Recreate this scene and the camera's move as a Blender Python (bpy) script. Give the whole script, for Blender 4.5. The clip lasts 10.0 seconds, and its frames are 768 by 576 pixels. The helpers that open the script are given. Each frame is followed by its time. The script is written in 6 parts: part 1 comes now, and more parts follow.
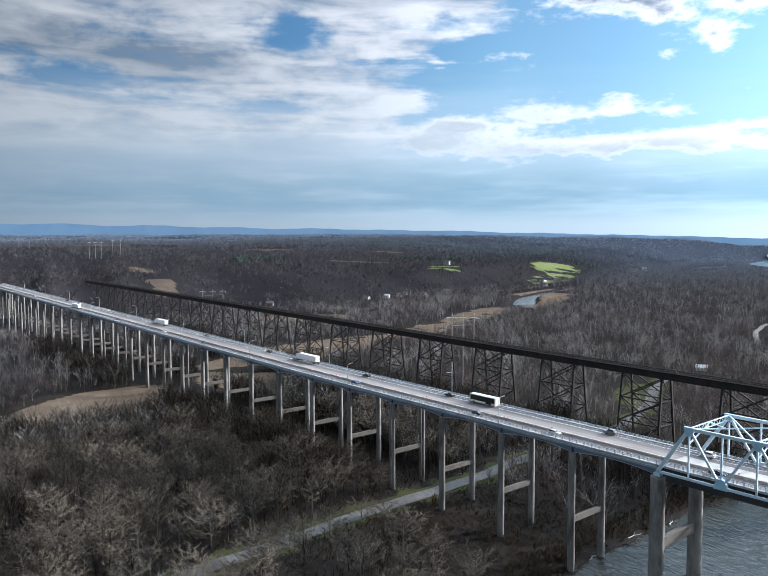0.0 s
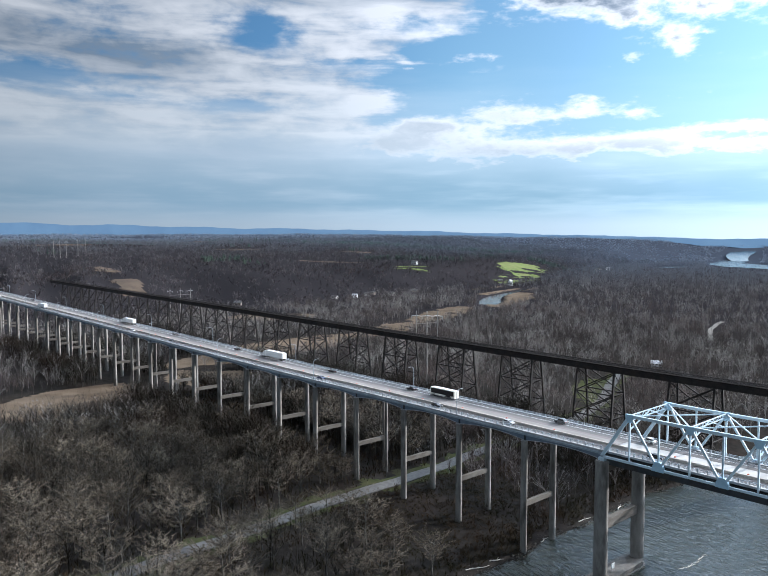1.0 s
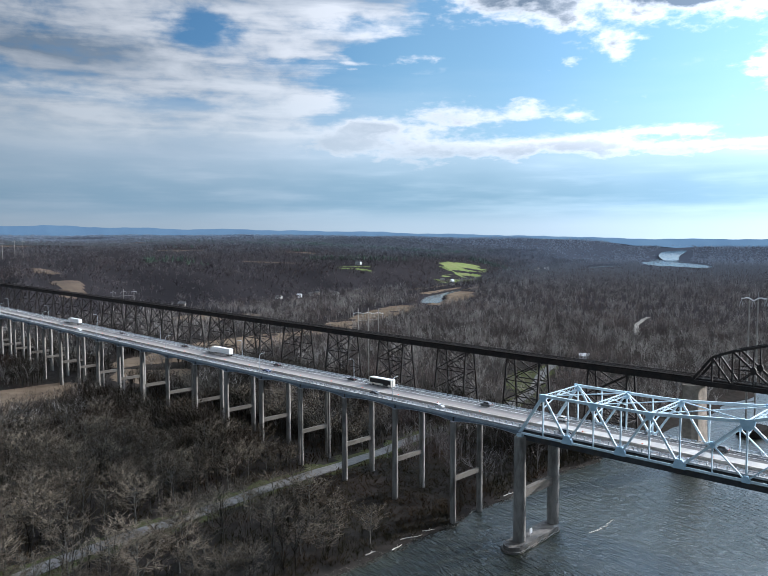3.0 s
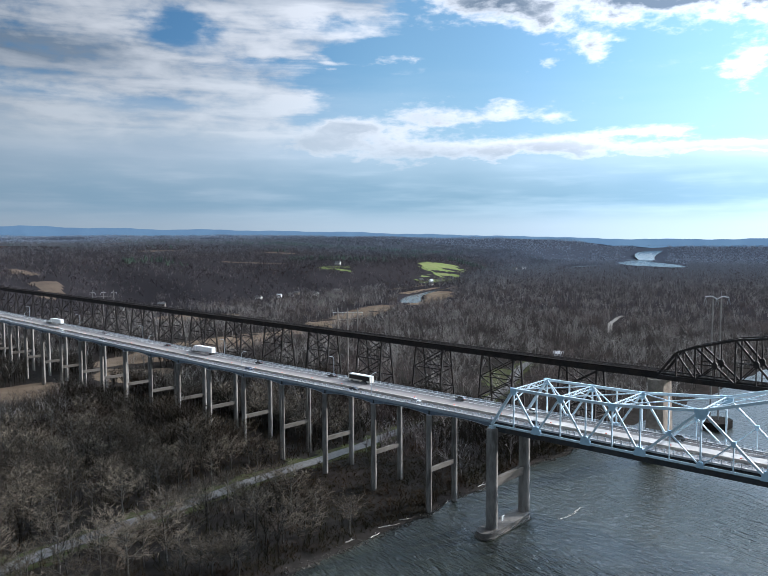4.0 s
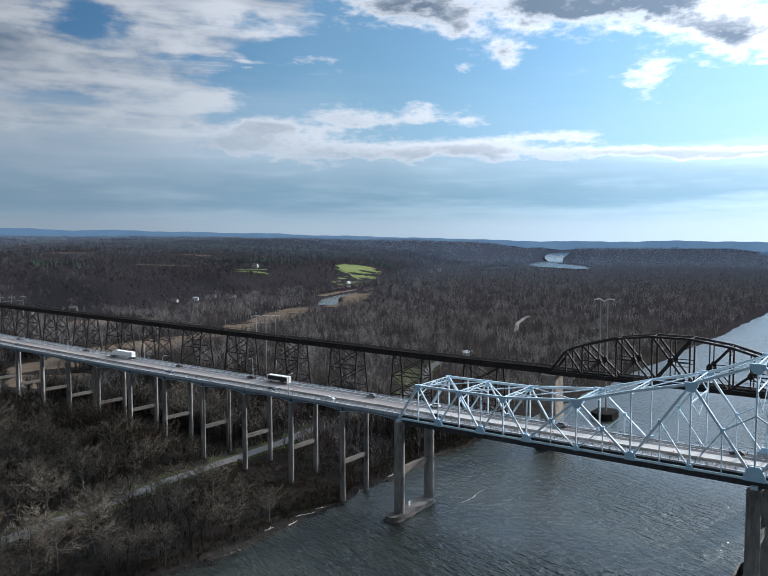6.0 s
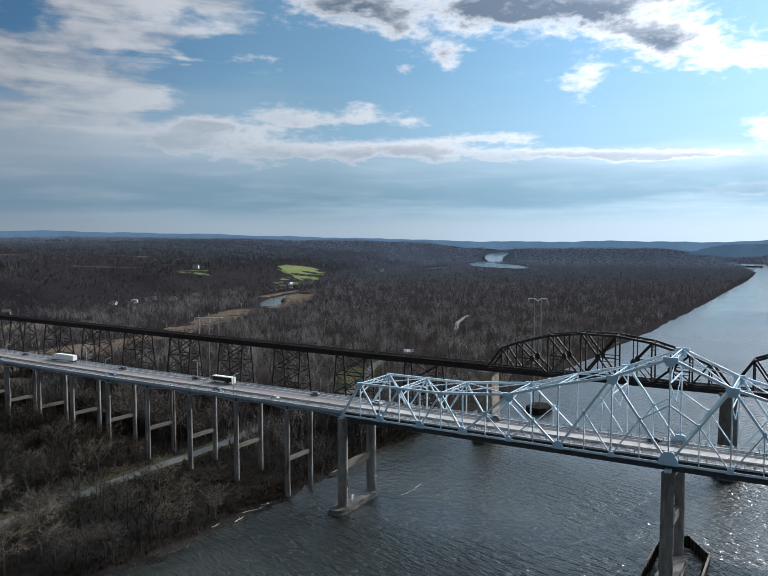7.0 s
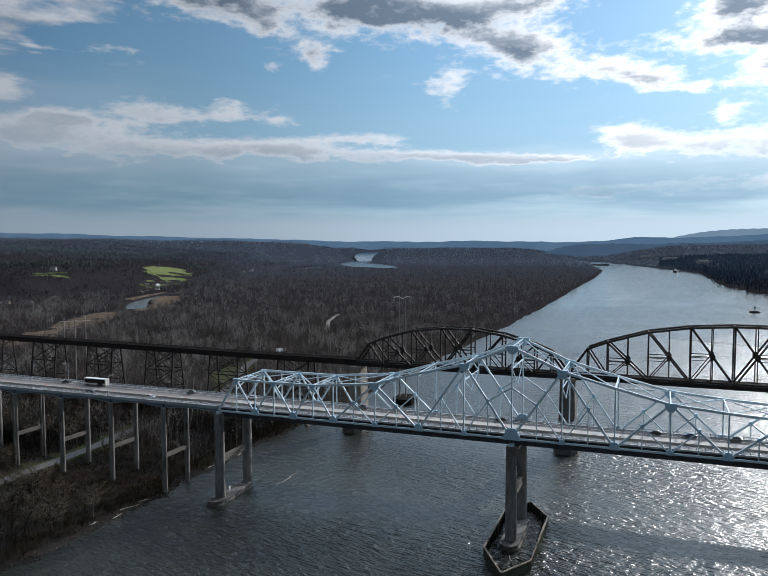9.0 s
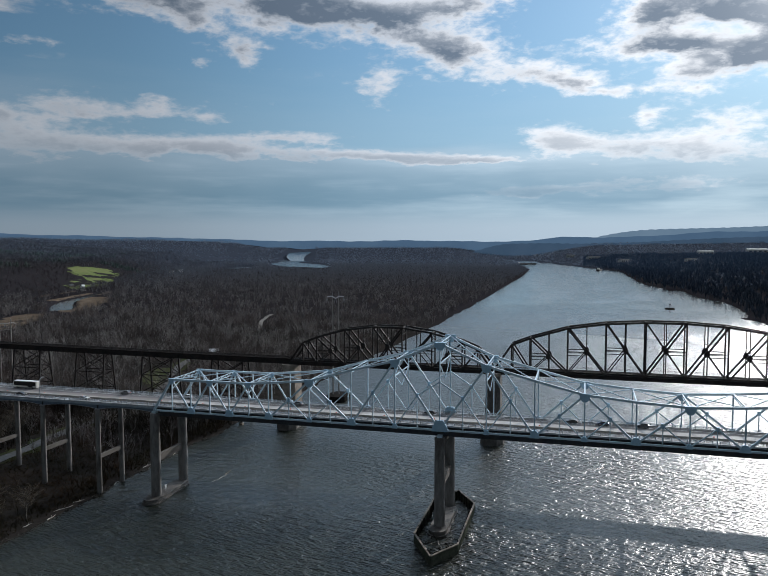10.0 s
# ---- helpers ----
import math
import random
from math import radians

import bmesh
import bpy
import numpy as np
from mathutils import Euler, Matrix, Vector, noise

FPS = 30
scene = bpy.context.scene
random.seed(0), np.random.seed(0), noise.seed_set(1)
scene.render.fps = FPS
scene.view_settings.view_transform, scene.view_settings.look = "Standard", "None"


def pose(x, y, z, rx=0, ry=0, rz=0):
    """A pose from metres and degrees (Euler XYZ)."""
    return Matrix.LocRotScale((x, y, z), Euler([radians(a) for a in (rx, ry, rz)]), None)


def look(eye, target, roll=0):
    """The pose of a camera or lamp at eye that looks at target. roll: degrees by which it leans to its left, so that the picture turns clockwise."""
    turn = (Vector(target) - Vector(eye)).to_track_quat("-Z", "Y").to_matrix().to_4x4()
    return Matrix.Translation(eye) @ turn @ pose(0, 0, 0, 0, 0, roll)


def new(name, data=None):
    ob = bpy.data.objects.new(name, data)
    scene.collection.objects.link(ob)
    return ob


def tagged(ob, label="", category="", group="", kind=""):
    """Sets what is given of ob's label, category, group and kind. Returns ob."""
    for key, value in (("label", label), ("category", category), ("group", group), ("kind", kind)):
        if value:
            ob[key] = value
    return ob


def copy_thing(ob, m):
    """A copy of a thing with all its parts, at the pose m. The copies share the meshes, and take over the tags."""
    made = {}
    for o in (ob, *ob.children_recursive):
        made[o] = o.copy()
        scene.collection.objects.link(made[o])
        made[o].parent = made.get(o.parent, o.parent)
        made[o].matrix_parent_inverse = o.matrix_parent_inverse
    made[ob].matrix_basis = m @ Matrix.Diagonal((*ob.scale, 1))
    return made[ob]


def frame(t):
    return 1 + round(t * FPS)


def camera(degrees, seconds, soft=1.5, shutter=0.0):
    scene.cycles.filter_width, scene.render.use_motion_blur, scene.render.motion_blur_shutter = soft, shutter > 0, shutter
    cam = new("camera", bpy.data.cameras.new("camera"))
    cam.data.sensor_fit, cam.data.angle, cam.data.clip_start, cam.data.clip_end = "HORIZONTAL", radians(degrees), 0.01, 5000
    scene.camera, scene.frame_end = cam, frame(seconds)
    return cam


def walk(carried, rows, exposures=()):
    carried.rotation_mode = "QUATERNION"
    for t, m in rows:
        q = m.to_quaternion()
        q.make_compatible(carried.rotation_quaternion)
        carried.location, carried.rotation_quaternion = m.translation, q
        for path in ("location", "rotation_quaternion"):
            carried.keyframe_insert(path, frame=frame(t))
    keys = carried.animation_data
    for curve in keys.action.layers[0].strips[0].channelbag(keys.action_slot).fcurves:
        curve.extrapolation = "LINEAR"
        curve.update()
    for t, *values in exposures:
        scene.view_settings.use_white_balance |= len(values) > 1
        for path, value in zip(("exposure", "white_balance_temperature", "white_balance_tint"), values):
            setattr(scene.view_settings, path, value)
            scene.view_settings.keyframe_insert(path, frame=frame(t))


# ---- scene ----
# The world: x runs along the road bridge, y across the river valley to the south, z is height over the water.
cam = camera(56.07, 10.0, soft=1.0)
PATH = [
    (0.0, 107.00, -189.11, 107.53, -3.968, 0.240, 50.591),
    (0.5, 112.35, -192.13, 107.54, -3.977, 0.197, 49.756),
    (1.0, 117.61, -195.21, 107.59, -3.975, 0.124, 48.130),
    (1.5, 122.49, -198.44, 107.63, -3.957, 0.142, 46.498),
    (2.0, 127.09, -201.79, 107.66, -3.934, 0.192, 45.591),
    (2.5, 131.57, -205.45, 107.59, -3.938, 0.204, 44.810),
    (4.0, 144.39, -217.56, 108.14, -3.932, 0.256, 42.145),
    (4.5, 148.76, -221.60, 109.00, -3.923, 0.213, 41.911),
    (5.0, 153.17, -225.80, 110.01, -3.914, 0.156, 40.082),
    (5.5, 157.33, -230.16, 111.05, -3.890, 0.089, 37.863),
    (7.0, 167.84, -244.09, 113.36, -3.861, 0.155, 31.098),
    (7.5, 170.84, -248.86, 113.78, -3.871, 0.164, 28.663),
    (8.0, 173.43, -253.74, 114.07, -3.883, 0.197, 26.054),
    (8.5, 175.82, -258.77, 114.37, -3.897, 0.201, 23.433),
    (9.0, 177.86, -263.97, 114.92, -3.900, 0.157, 20.841),
    (9.5, 179.84, -269.53, 115.52, -3.918, 0.134, 18.229),
    (10.0, 181.58, -275.31, 116.07, -3.966, 0.096, 15.470),
]
walk(cam, [(t, pose(x, y, z, 90 + pitch, roll, yaw)) for t, x, y, z, pitch, roll, yaw in PATH],
     exposures=((0.0, 1.02, 5880, 10), (2.5, 0.89, 5880, 10), (4.0, 0.82, 5880, 10), (5.5, 0.60, 5880, 10), (7.5, 0.20, 6040, 10), (9.0, -0.03, 6020, 10), (9.5, -0.10, 6000, 10), (10.0, -0.37, 6000, 10)))

# ------------------------------------------------------------ node helpers
SUN_AZ, SUN_EL = 72.8, 18.2          # degrees from +x towards +y, and above the horizon


def socket(nt, value, into):
    if hasattr(value, "is_output"):
        nt.links.new(value, into)
    else:
        into.default_value = value


def fmath(nt, op, a, b=0.0, c=0.0, clamp=False):
    n = nt.nodes.new("ShaderNodeMath")
    n.operation, n.use_clamp = op, clamp
    for i, v in enumerate((a, b, c)):
        socket(nt, v, n.inputs[i])
    return n.outputs[0]


def span(nt, v, a, b, c=0.0, d=1.0):
    n = nt.nodes.new("ShaderNodeMapRange")
    n.interpolation_type = "SMOOTHSTEP"
    for i, w in enumerate((v, a, b, c, d)):
        socket(nt, w, n.inputs[i])
    return n.outputs[0]


def blend(nt, f, a, b, mode="MIX"):
    n = nt.nodes.new("ShaderNodeMix")
    n.data_type, n.blend_type = "RGBA", mode
    socket(nt, f, n.inputs[0])
    for v, s in ((a, n.inputs[6]), (b, n.inputs[7])):
        socket(nt, v if hasattr(v, "is_output") else (*v, 1)[:4], s)
    return n.outputs[2]


def fbm(nt, vec, scale, detail=4.0, rough=0.55, distort=0.0):
    n = nt.nodes.new("ShaderNodeTexNoise")
    nt.links.new(vec, n.inputs["Vector"])
    n.inputs["Scale"].default_value, n.inputs["Detail"].default_value = scale, detail
    n.inputs["Roughness"].default_value, n.inputs["Distortion"].default_value = rough, distort
    return n.outputs["Fac"]


def stretch(nt, vec, sx, sy, sz):
    n = nt.nodes.new("ShaderNodeVectorMath")
    n.operation = "MULTIPLY"
    nt.links.new(vec, n.inputs[0])
    n.inputs[1].default_value = (sx, sy, sz)
    return n.outputs[0]


# ------------------------------------------------------------ sky with broken cloud, and the sun
# single clouds: bearing, height, half-widths in degrees, weight
SPOTS = (
    (127, 9.2, 5.5, 0.75, 0.34), (129.3, 9.8, 2.2, 1.0, 0.30), (123, 9.2, 2.6, 0.8, 0.26), (122.6, 10.3, 1.1, 0.4, 0.42), (118.6, 9.0, 1.1, 0.5, 0.46), (135.6, 8.8, 1.6, 0.5, 0.35),
    (130.3, 6.7, 4.2, 1.2, 0.52), (123, 6.8, 5.0, 0.8, 0.50), (117.9, 7.1, 4.0, 0.7, 0.46), (112.4, 7.8, 3.6, 0.45, 0.50), (136, 7.8, 4.0, 1.0, 0.50),
    (110, 6.5, 6.0, 0.5, 0.58), (102.5, 6.2, 5.0, 0.40, 0.60), (97.6, 6.0, 2.6, 0.28, 0.54), (137.5, 7.2, 3.6, 0.9, 0.40), (134.5, 8.7, 2.0, 0.5, 0.36), (92.4, 7.7, 2.6, 0.9, 0.54), (88.3, 6.8, 5.0, 0.8, 0.52), (81.5, 6.2, 5.5, 1.1, 0.52),
    (80.0, 8.3, 3.2, 1.0, 0.5), (94.0, 3.6, 4.0, 0.40, 0.60), (85.2, 4.0, 6.0, 0.6, 0.54), (85.4, 9.0, 1.2, 0.6, 0.46),
    (116.4, 14.2, 1.7, 1.0, 0.60), (119.3, 13.0, 0.9, 0.45, 0.44), (130.8, 13.6, 2.0, 0.4, 0.42), (136.2, 12.9, 0.9, 0.25, 0.40), (105.6, 11.9, 2.0, 1.2, 0.46),
    (123.5, 17.6, 5.0, 1.2, 0.80), (119.8, 15.7, 1.5, 0.9, 0.46), (112, 17.4, 4.6, 1.5, 0.90), (104.9, 16.4, 4.4, 1.4, 0.70), (100.2, 14.2, 3.4, 1.3, 0.72),
    (94.3, 12.4, 4.2, 1.0, 0.56), (90.9, 11.3, 2.2, 0.7, 0.46), (98.5, 17.8, 4.0, 1.2, 0.60), (86.5, 14.0, 3.6, 0.9, 0.54), (85.4, 15.9, 2.4, 1.2, 0.76), (80.4, 15.8, 2.2, 1.2, 0.84), (82.6, 17.6, 4.0, 1.0, 0.5), (83.0, 13.6, 2.4, 0.6, 0.5),
    (83.3, 11.6, 2.6, 1.3, 0.56), (78.7, 12.4, 2.4, 1.1, 0.90), (76.0, 15.0, 3.0, 2.0, 0.8), (87.7, 10.8, 2.0, 0.3, 0.42),
)
# openings in the cloud sheet, and its dull grey bellies
HOLES = ((147.6, 15.3, 2.3, 1.2, 0.62), (164.5, 11.6, 3.4, 0.9, 0.60), (150.3, 10.0, 4.0, 0.45, 0.34), (136.0, 16.0, 2.4, 0.6, 0.42), (158.5, 10.4, 3.0, 0.4, 0.32), (140.5, 13.3, 2.6, 0.4, 0.30))
BELLIES = ((157.0, 13.3, 7.0, 1.25, 0.80), (141.0, 18.6, 11.0, 1.0, 0.85), (167.5, 14.5, 4.0, 1.3, 0.6), (163.0, 18.0, 8.0, 1.0, 0.5), (150.0, 6.6, 5.0, 0.9, 0.30))


def build_sky():
    world = bpy.data.worlds.new("sky")
    scene.world = world
    world.use_nodes = True
    nt = world.node_tree
    nt.nodes.clear()
    out, bg = nt.nodes.new("ShaderNodeOutputWorld"), nt.nodes.new("ShaderNodeBackground")
    nt.links.new(bg.outputs[0], out.inputs[0])
    air = nt.nodes.new("ShaderNodeTexSky")
    air.sky_type, air.sun_disc = "NISHITA", False
    air.sun_elevation, air.sun_rotation = radians(SUN_EL), radians(90.0 - SUN_AZ)
    air.altitude, air.air_density, air.dust_density, air.ozone_density = 100, 1.0, 0.4, 2.0
    way = nt.nodes.new("ShaderNodeTexCoord").outputs["Generated"]
    xyz = nt.nodes.new("ShaderNodeSeparateXYZ")
    nt.links.new(way, xyz.inputs[0])
    x, y, z = xyz.outputs
    az = fmath(nt, "MULTIPLY", fmath(nt, "ARCTAN2", y, x), 57.2958)
    el = fmath(nt, "MULTIPLY", fmath(nt, "ARCSINE", z), 57.2958)
    # clouds seen from below: bearing, and a height that packs them towards the horizon
    deep = fmath(nt, "MULTIPLY", fmath(nt, "POWER", fmath(nt, "MAXIMUM", el, 0.02), 0.8), 2.6)
    flat = nt.nodes.new("ShaderNodeCombineXYZ")
    nt.links.new(fmath(nt, "MULTIPLY", az, 0.55), flat.inputs[0])
    nt.links.new(deep, flat.inputs[1])
    p = flat.outputs[0]
    big, mid, fine = fbm(nt, p, 0.17, 3, 0.5), fbm(nt, p, 0.52, 6, 0.55, 0.25), fbm(nt, p, 1.7, 5, 0.6, 0.2)
    streak = fbm(nt, stretch(nt, p, 0.45, 1.25, 1.0), 0.42, 5, 0.52, 0.35)
    warp_a = fmath(nt, "MULTIPLY_ADD", fmath(nt, "SUBTRACT", fbm(nt, p, 0.8, 4, 0.62), 0.5), 3.0, az)
    warp_e = fmath(nt, "MULTIPLY_ADD", fmath(nt, "SUBTRACT", mid, 0.5), 1.3, el)

    def lumps(spots, total, tilt=None):
        """Adds soft rounded forms; tilt gathers how far above their middles a point lies."""
        for a, e, wa, we, k in spots:
            da = fmath(nt, "DIVIDE", fmath(nt, "SUBTRACT", warp_a, a), wa)
            de = fmath(nt, "DIVIDE", fmath(nt, "SUBTRACT", warp_e, e), we)
            r2 = fmath(nt, "ADD", fmath(nt, "MULTIPLY", da, da), fmath(nt, "MULTIPLY", de, de))
            g = fmath(nt, "MULTIPLY", fmath(nt, "EXPONENT", fmath(nt, "MULTIPLY", r2, -0.8)), k)
            total = fmath(nt, "ADD", total, g)
            if tilt is not None:
                tilt = fmath(nt, "MULTIPLY_ADD", g, de, tilt)
        return total, tilt

    # second term: unseen cloud behind the camera, added to whiten the fill light
    heap, tilt = lumps(SPOTS, fmath(nt, "ADD", span(nt, el, 19.0, 26.0, 0.0, 0.36), span(nt, az, 66.0, 30.0, 0.0, 0.34)), 0.0)
    rough = fmath(nt, "ADD", fmath(nt, "MULTIPLY", fmath(nt, "SUBTRACT", mid, 0.5), 0.95), fmath(nt, "MULTIPLY", fmath(nt, "SUBTRACT", fine, 0.5), 0.62))
    heap = fmath(nt, "ADD", fmath(nt, "SUBTRACT", heap, 0.30), rough)
    # the broad sheet away from the sun, ragged along its edge and drawn out in streaks
    edge = span(nt, el, 12.0, 18.5, 137.0, 128.0)
    inside = span(nt, fmath(nt, "SUBTRACT", fmath(nt, "MULTIPLY_ADD", fmath(nt, "SUBTRACT", streak, 0.5), 9.0, warp_a), edge), -3.0, 4.0)
    sheet = fmath(nt, "MULTIPLY_ADD", inside, 0.74, -0.46)
    sheet = fmath(nt, "ADD", sheet, fmath(nt, "MULTIPLY", fmath(nt, "SUBTRACT", streak, 0.5), 1.25))
    sheet = fmath(nt, "ADD", sheet, fmath(nt, "MULTIPLY", fmath(nt, "ADD", fmath(nt, "MULTIPLY", fmath(nt, "SUBTRACT", mid, 0.5), 0.8), fmath(nt, "MULTIPLY", fmath(nt, "SUBTRACT", fine, 0.5), 0.30)), span(nt, el, 6.0, 9.0)))
    gaps = lumps(HOLES, 0.0)[0]
    sheet = fmath(nt, "SUBTRACT", fmath(nt, "MULTIPLY", sheet, span(nt, el, 6.0, 9.0)), gaps)
    cover_heap = span(nt, heap, -0.13, 0.30)
    cover_sheet = span(nt, sheet, -0.22, 0.34)
    cover = fmath(nt, "MAXIMUM", cover_heap, cover_sheet)
    # sunlit rims and heads, blue-grey bellies
    dull = fmath(nt, "MULTIPLY_ADD", span(nt, heap, 0.14, 0.54), 1.05, fmath(nt, "MULTIPLY", tilt, -0.36))
    dull = fmath(nt, "MULTIPLY_ADD", fmath(nt, "SUBTRACT", 0.5, fine), 0.9, fmath(nt, "MULTIPLY_ADD", fmath(nt, "SUBTRACT", 0.5, mid), 0.9, dull))
    dull = fmath(nt, "MULTIPLY", dull, span(nt, el, 7.0, 12.0, 0.55, 1.0), clamp=True)
    belly = lumps(BELLIES, fmath(nt, "MULTIPLY_ADD", fmath(nt, "SUBTRACT", 0.54, streak), 2.2, 0.16))[0]
    belly = fmath(nt, "MULTIPLY_ADD", fmath(nt, "SUBTRACT", 0.5, mid), 1.3, belly, clamp=True)
    shade = fmath(nt, "ADD", fmath(nt, "MULTIPLY", dull, cover_heap), fmath(nt, "MULTIPLY", belly, inside), clamp=True)
    cloud = blend(nt, shade, blend(nt, span(nt, az, 112.0, 88.0), (0.88, 0.90, 0.93), (1.16, 1.14, 1.11)), blend(nt, span(nt, az, 120.0, 140.0), (0.17, 0.225, 0.295), (0.29, 0.365, 0.455)))
    # pale veil under the clouds away from the sun, a grey-blue shower band below it, paler again at the skyline
    soft = fbm(nt, stretch(nt, p, 0.35, 1.0, 1.0), 0.5, 4)
    ragged = fmath(nt, "MULTIPLY_ADD", fmath(nt, "SUBTRACT", soft, 0.5), 5.0, el)
    veil = fmath(nt, "MULTIPLY", span(nt, ragged, 14.0, 6.5), span(nt, az, 122.0, 146.0, 0.14, 0.66))
    lowband = fmath(nt, "MULTIPLY", span(nt, ragged, 7.6, 3.4), span(nt, el, 0.4, 2.8, 0.25, 1.0))
    lowband = fmath(nt, "MULTIPLY", lowband, span(nt, fmath(nt, "ADD", soft, fmath(nt, "MULTIPLY", big, 0.6)), 0.50, 0.95, 0.45, 1.0))
    blue = blend(nt, 1.0, air.outputs[0], (0.070, 0.095, 0.115), "MULTIPLY")
    pale = span(nt, el, 19.0, 5.0, 0.45, 0.85)
    open_sky = blend(nt, span(nt, az, 150.0, 128.0), (0.17, 0.39, 0.66), (0.31, 0.535, 0.685))
    blue = blend(nt, pale, blue, open_sky)
    sky = blend(nt, cover, blue, cloud)
    sky = blend(nt, veil, sky, (0.755, 0.845, 0.90))
    sky = blend(nt, fmath(nt, "MULTIPLY", lowband, 0.86), sky, blend(nt, span(nt, az, 160.0, 120.0), (0.335, 0.515, 0.65), (0.215, 0.375, 0.485)))
    sky = blend(nt, span(nt, el, 2.6, 0.4, 0.0, 0.8), sky, (0.50, 0.60, 0.675))
    # brighter towards the sun, duller away from it
    side = fmath(nt, "COSINE", fmath(nt, "MULTIPLY", fmath(nt, "SUBTRACT", az, SUN_AZ), 0.0174533))
    gain = fmath(nt, "ADD", span(nt, side, -1.0, 0.75, 0.14, 0.96), span(nt, side, 0.55, 1.0, 0.0, 0.75))
    gain = fmath(nt, "ADD", gain, span(nt, side, -0.15, -0.85, 0.0, 0.55))      # unseen sky behind the camera lifted to fill the shaded faces
    gain = fmath(nt, "MULTIPLY", gain, span(nt, el, 17.0, 42.0, 1.0, span(nt, side, 0.1, 0.97, 0.45, 4.0)))      # unseen sky above the view: raised sunward, dimmed away, for the water
    gain = fmath(nt, "MULTIPLY", gain, span(nt, az, 128.0, 150.0, 1.0, 0.80))
    both = nt.nodes.new("ShaderNodeCombineXYZ")
    for i in range(3):
        nt.links.new(gain, both.inputs[i])
    sky = blend(nt, 1.0, sky, both.outputs[0], "MULTIPLY")
    # the veiled sun brightens the cloud round it
    to_sun = nt.nodes.new("ShaderNodeVectorMath")
    to_sun.operation = "DOT_PRODUCT"
    nt.links.new(way, to_sun.inputs[0])
    ce = math.cos(radians(SUN_EL))
    to_sun.inputs[1].default_value = (ce * math.cos(radians(SUN_AZ)), ce * math.sin(radians(SUN_AZ)), math.sin(radians(SUN_EL)))
    near_sun = fmath(nt, "MAXIMUM", to_sun.outputs["Value"], 0.0)
    sky = blend(nt, fmath(nt, "POWER", near_sun, 7.0), sky, (0.15, 0.145, 0.14), "ADD")
    sky = blend(nt, fmath(nt, "POWER", near_sun, 45.0), sky, (0.10, 0.10, 0.09), "ADD")
    sky = blend(nt, fmath(nt, "POWER", near_sun, 400.0), sky, (2.0, 1.9, 1.75), "ADD")
    nt.links.new(sky, bg.inputs[0])
    bg.inputs[1].default_value = 0.65


build_sky()
sun = new("sun", bpy.data.lights.new("sun", "SUN"))
sun.data.energy, sun.data.angle, sun.data.color = 5.0, radians(0.55), (1.0, 0.93, 0.84)
ce = math.cos(radians(SUN_EL))
sun.matrix_world = look((0, 0, 300), (-300 * ce * math.cos(radians(SUN_AZ)), -300 * ce * math.sin(radians(SUN_AZ)), 300 - 300 * math.sin(radians(SUN_EL))))


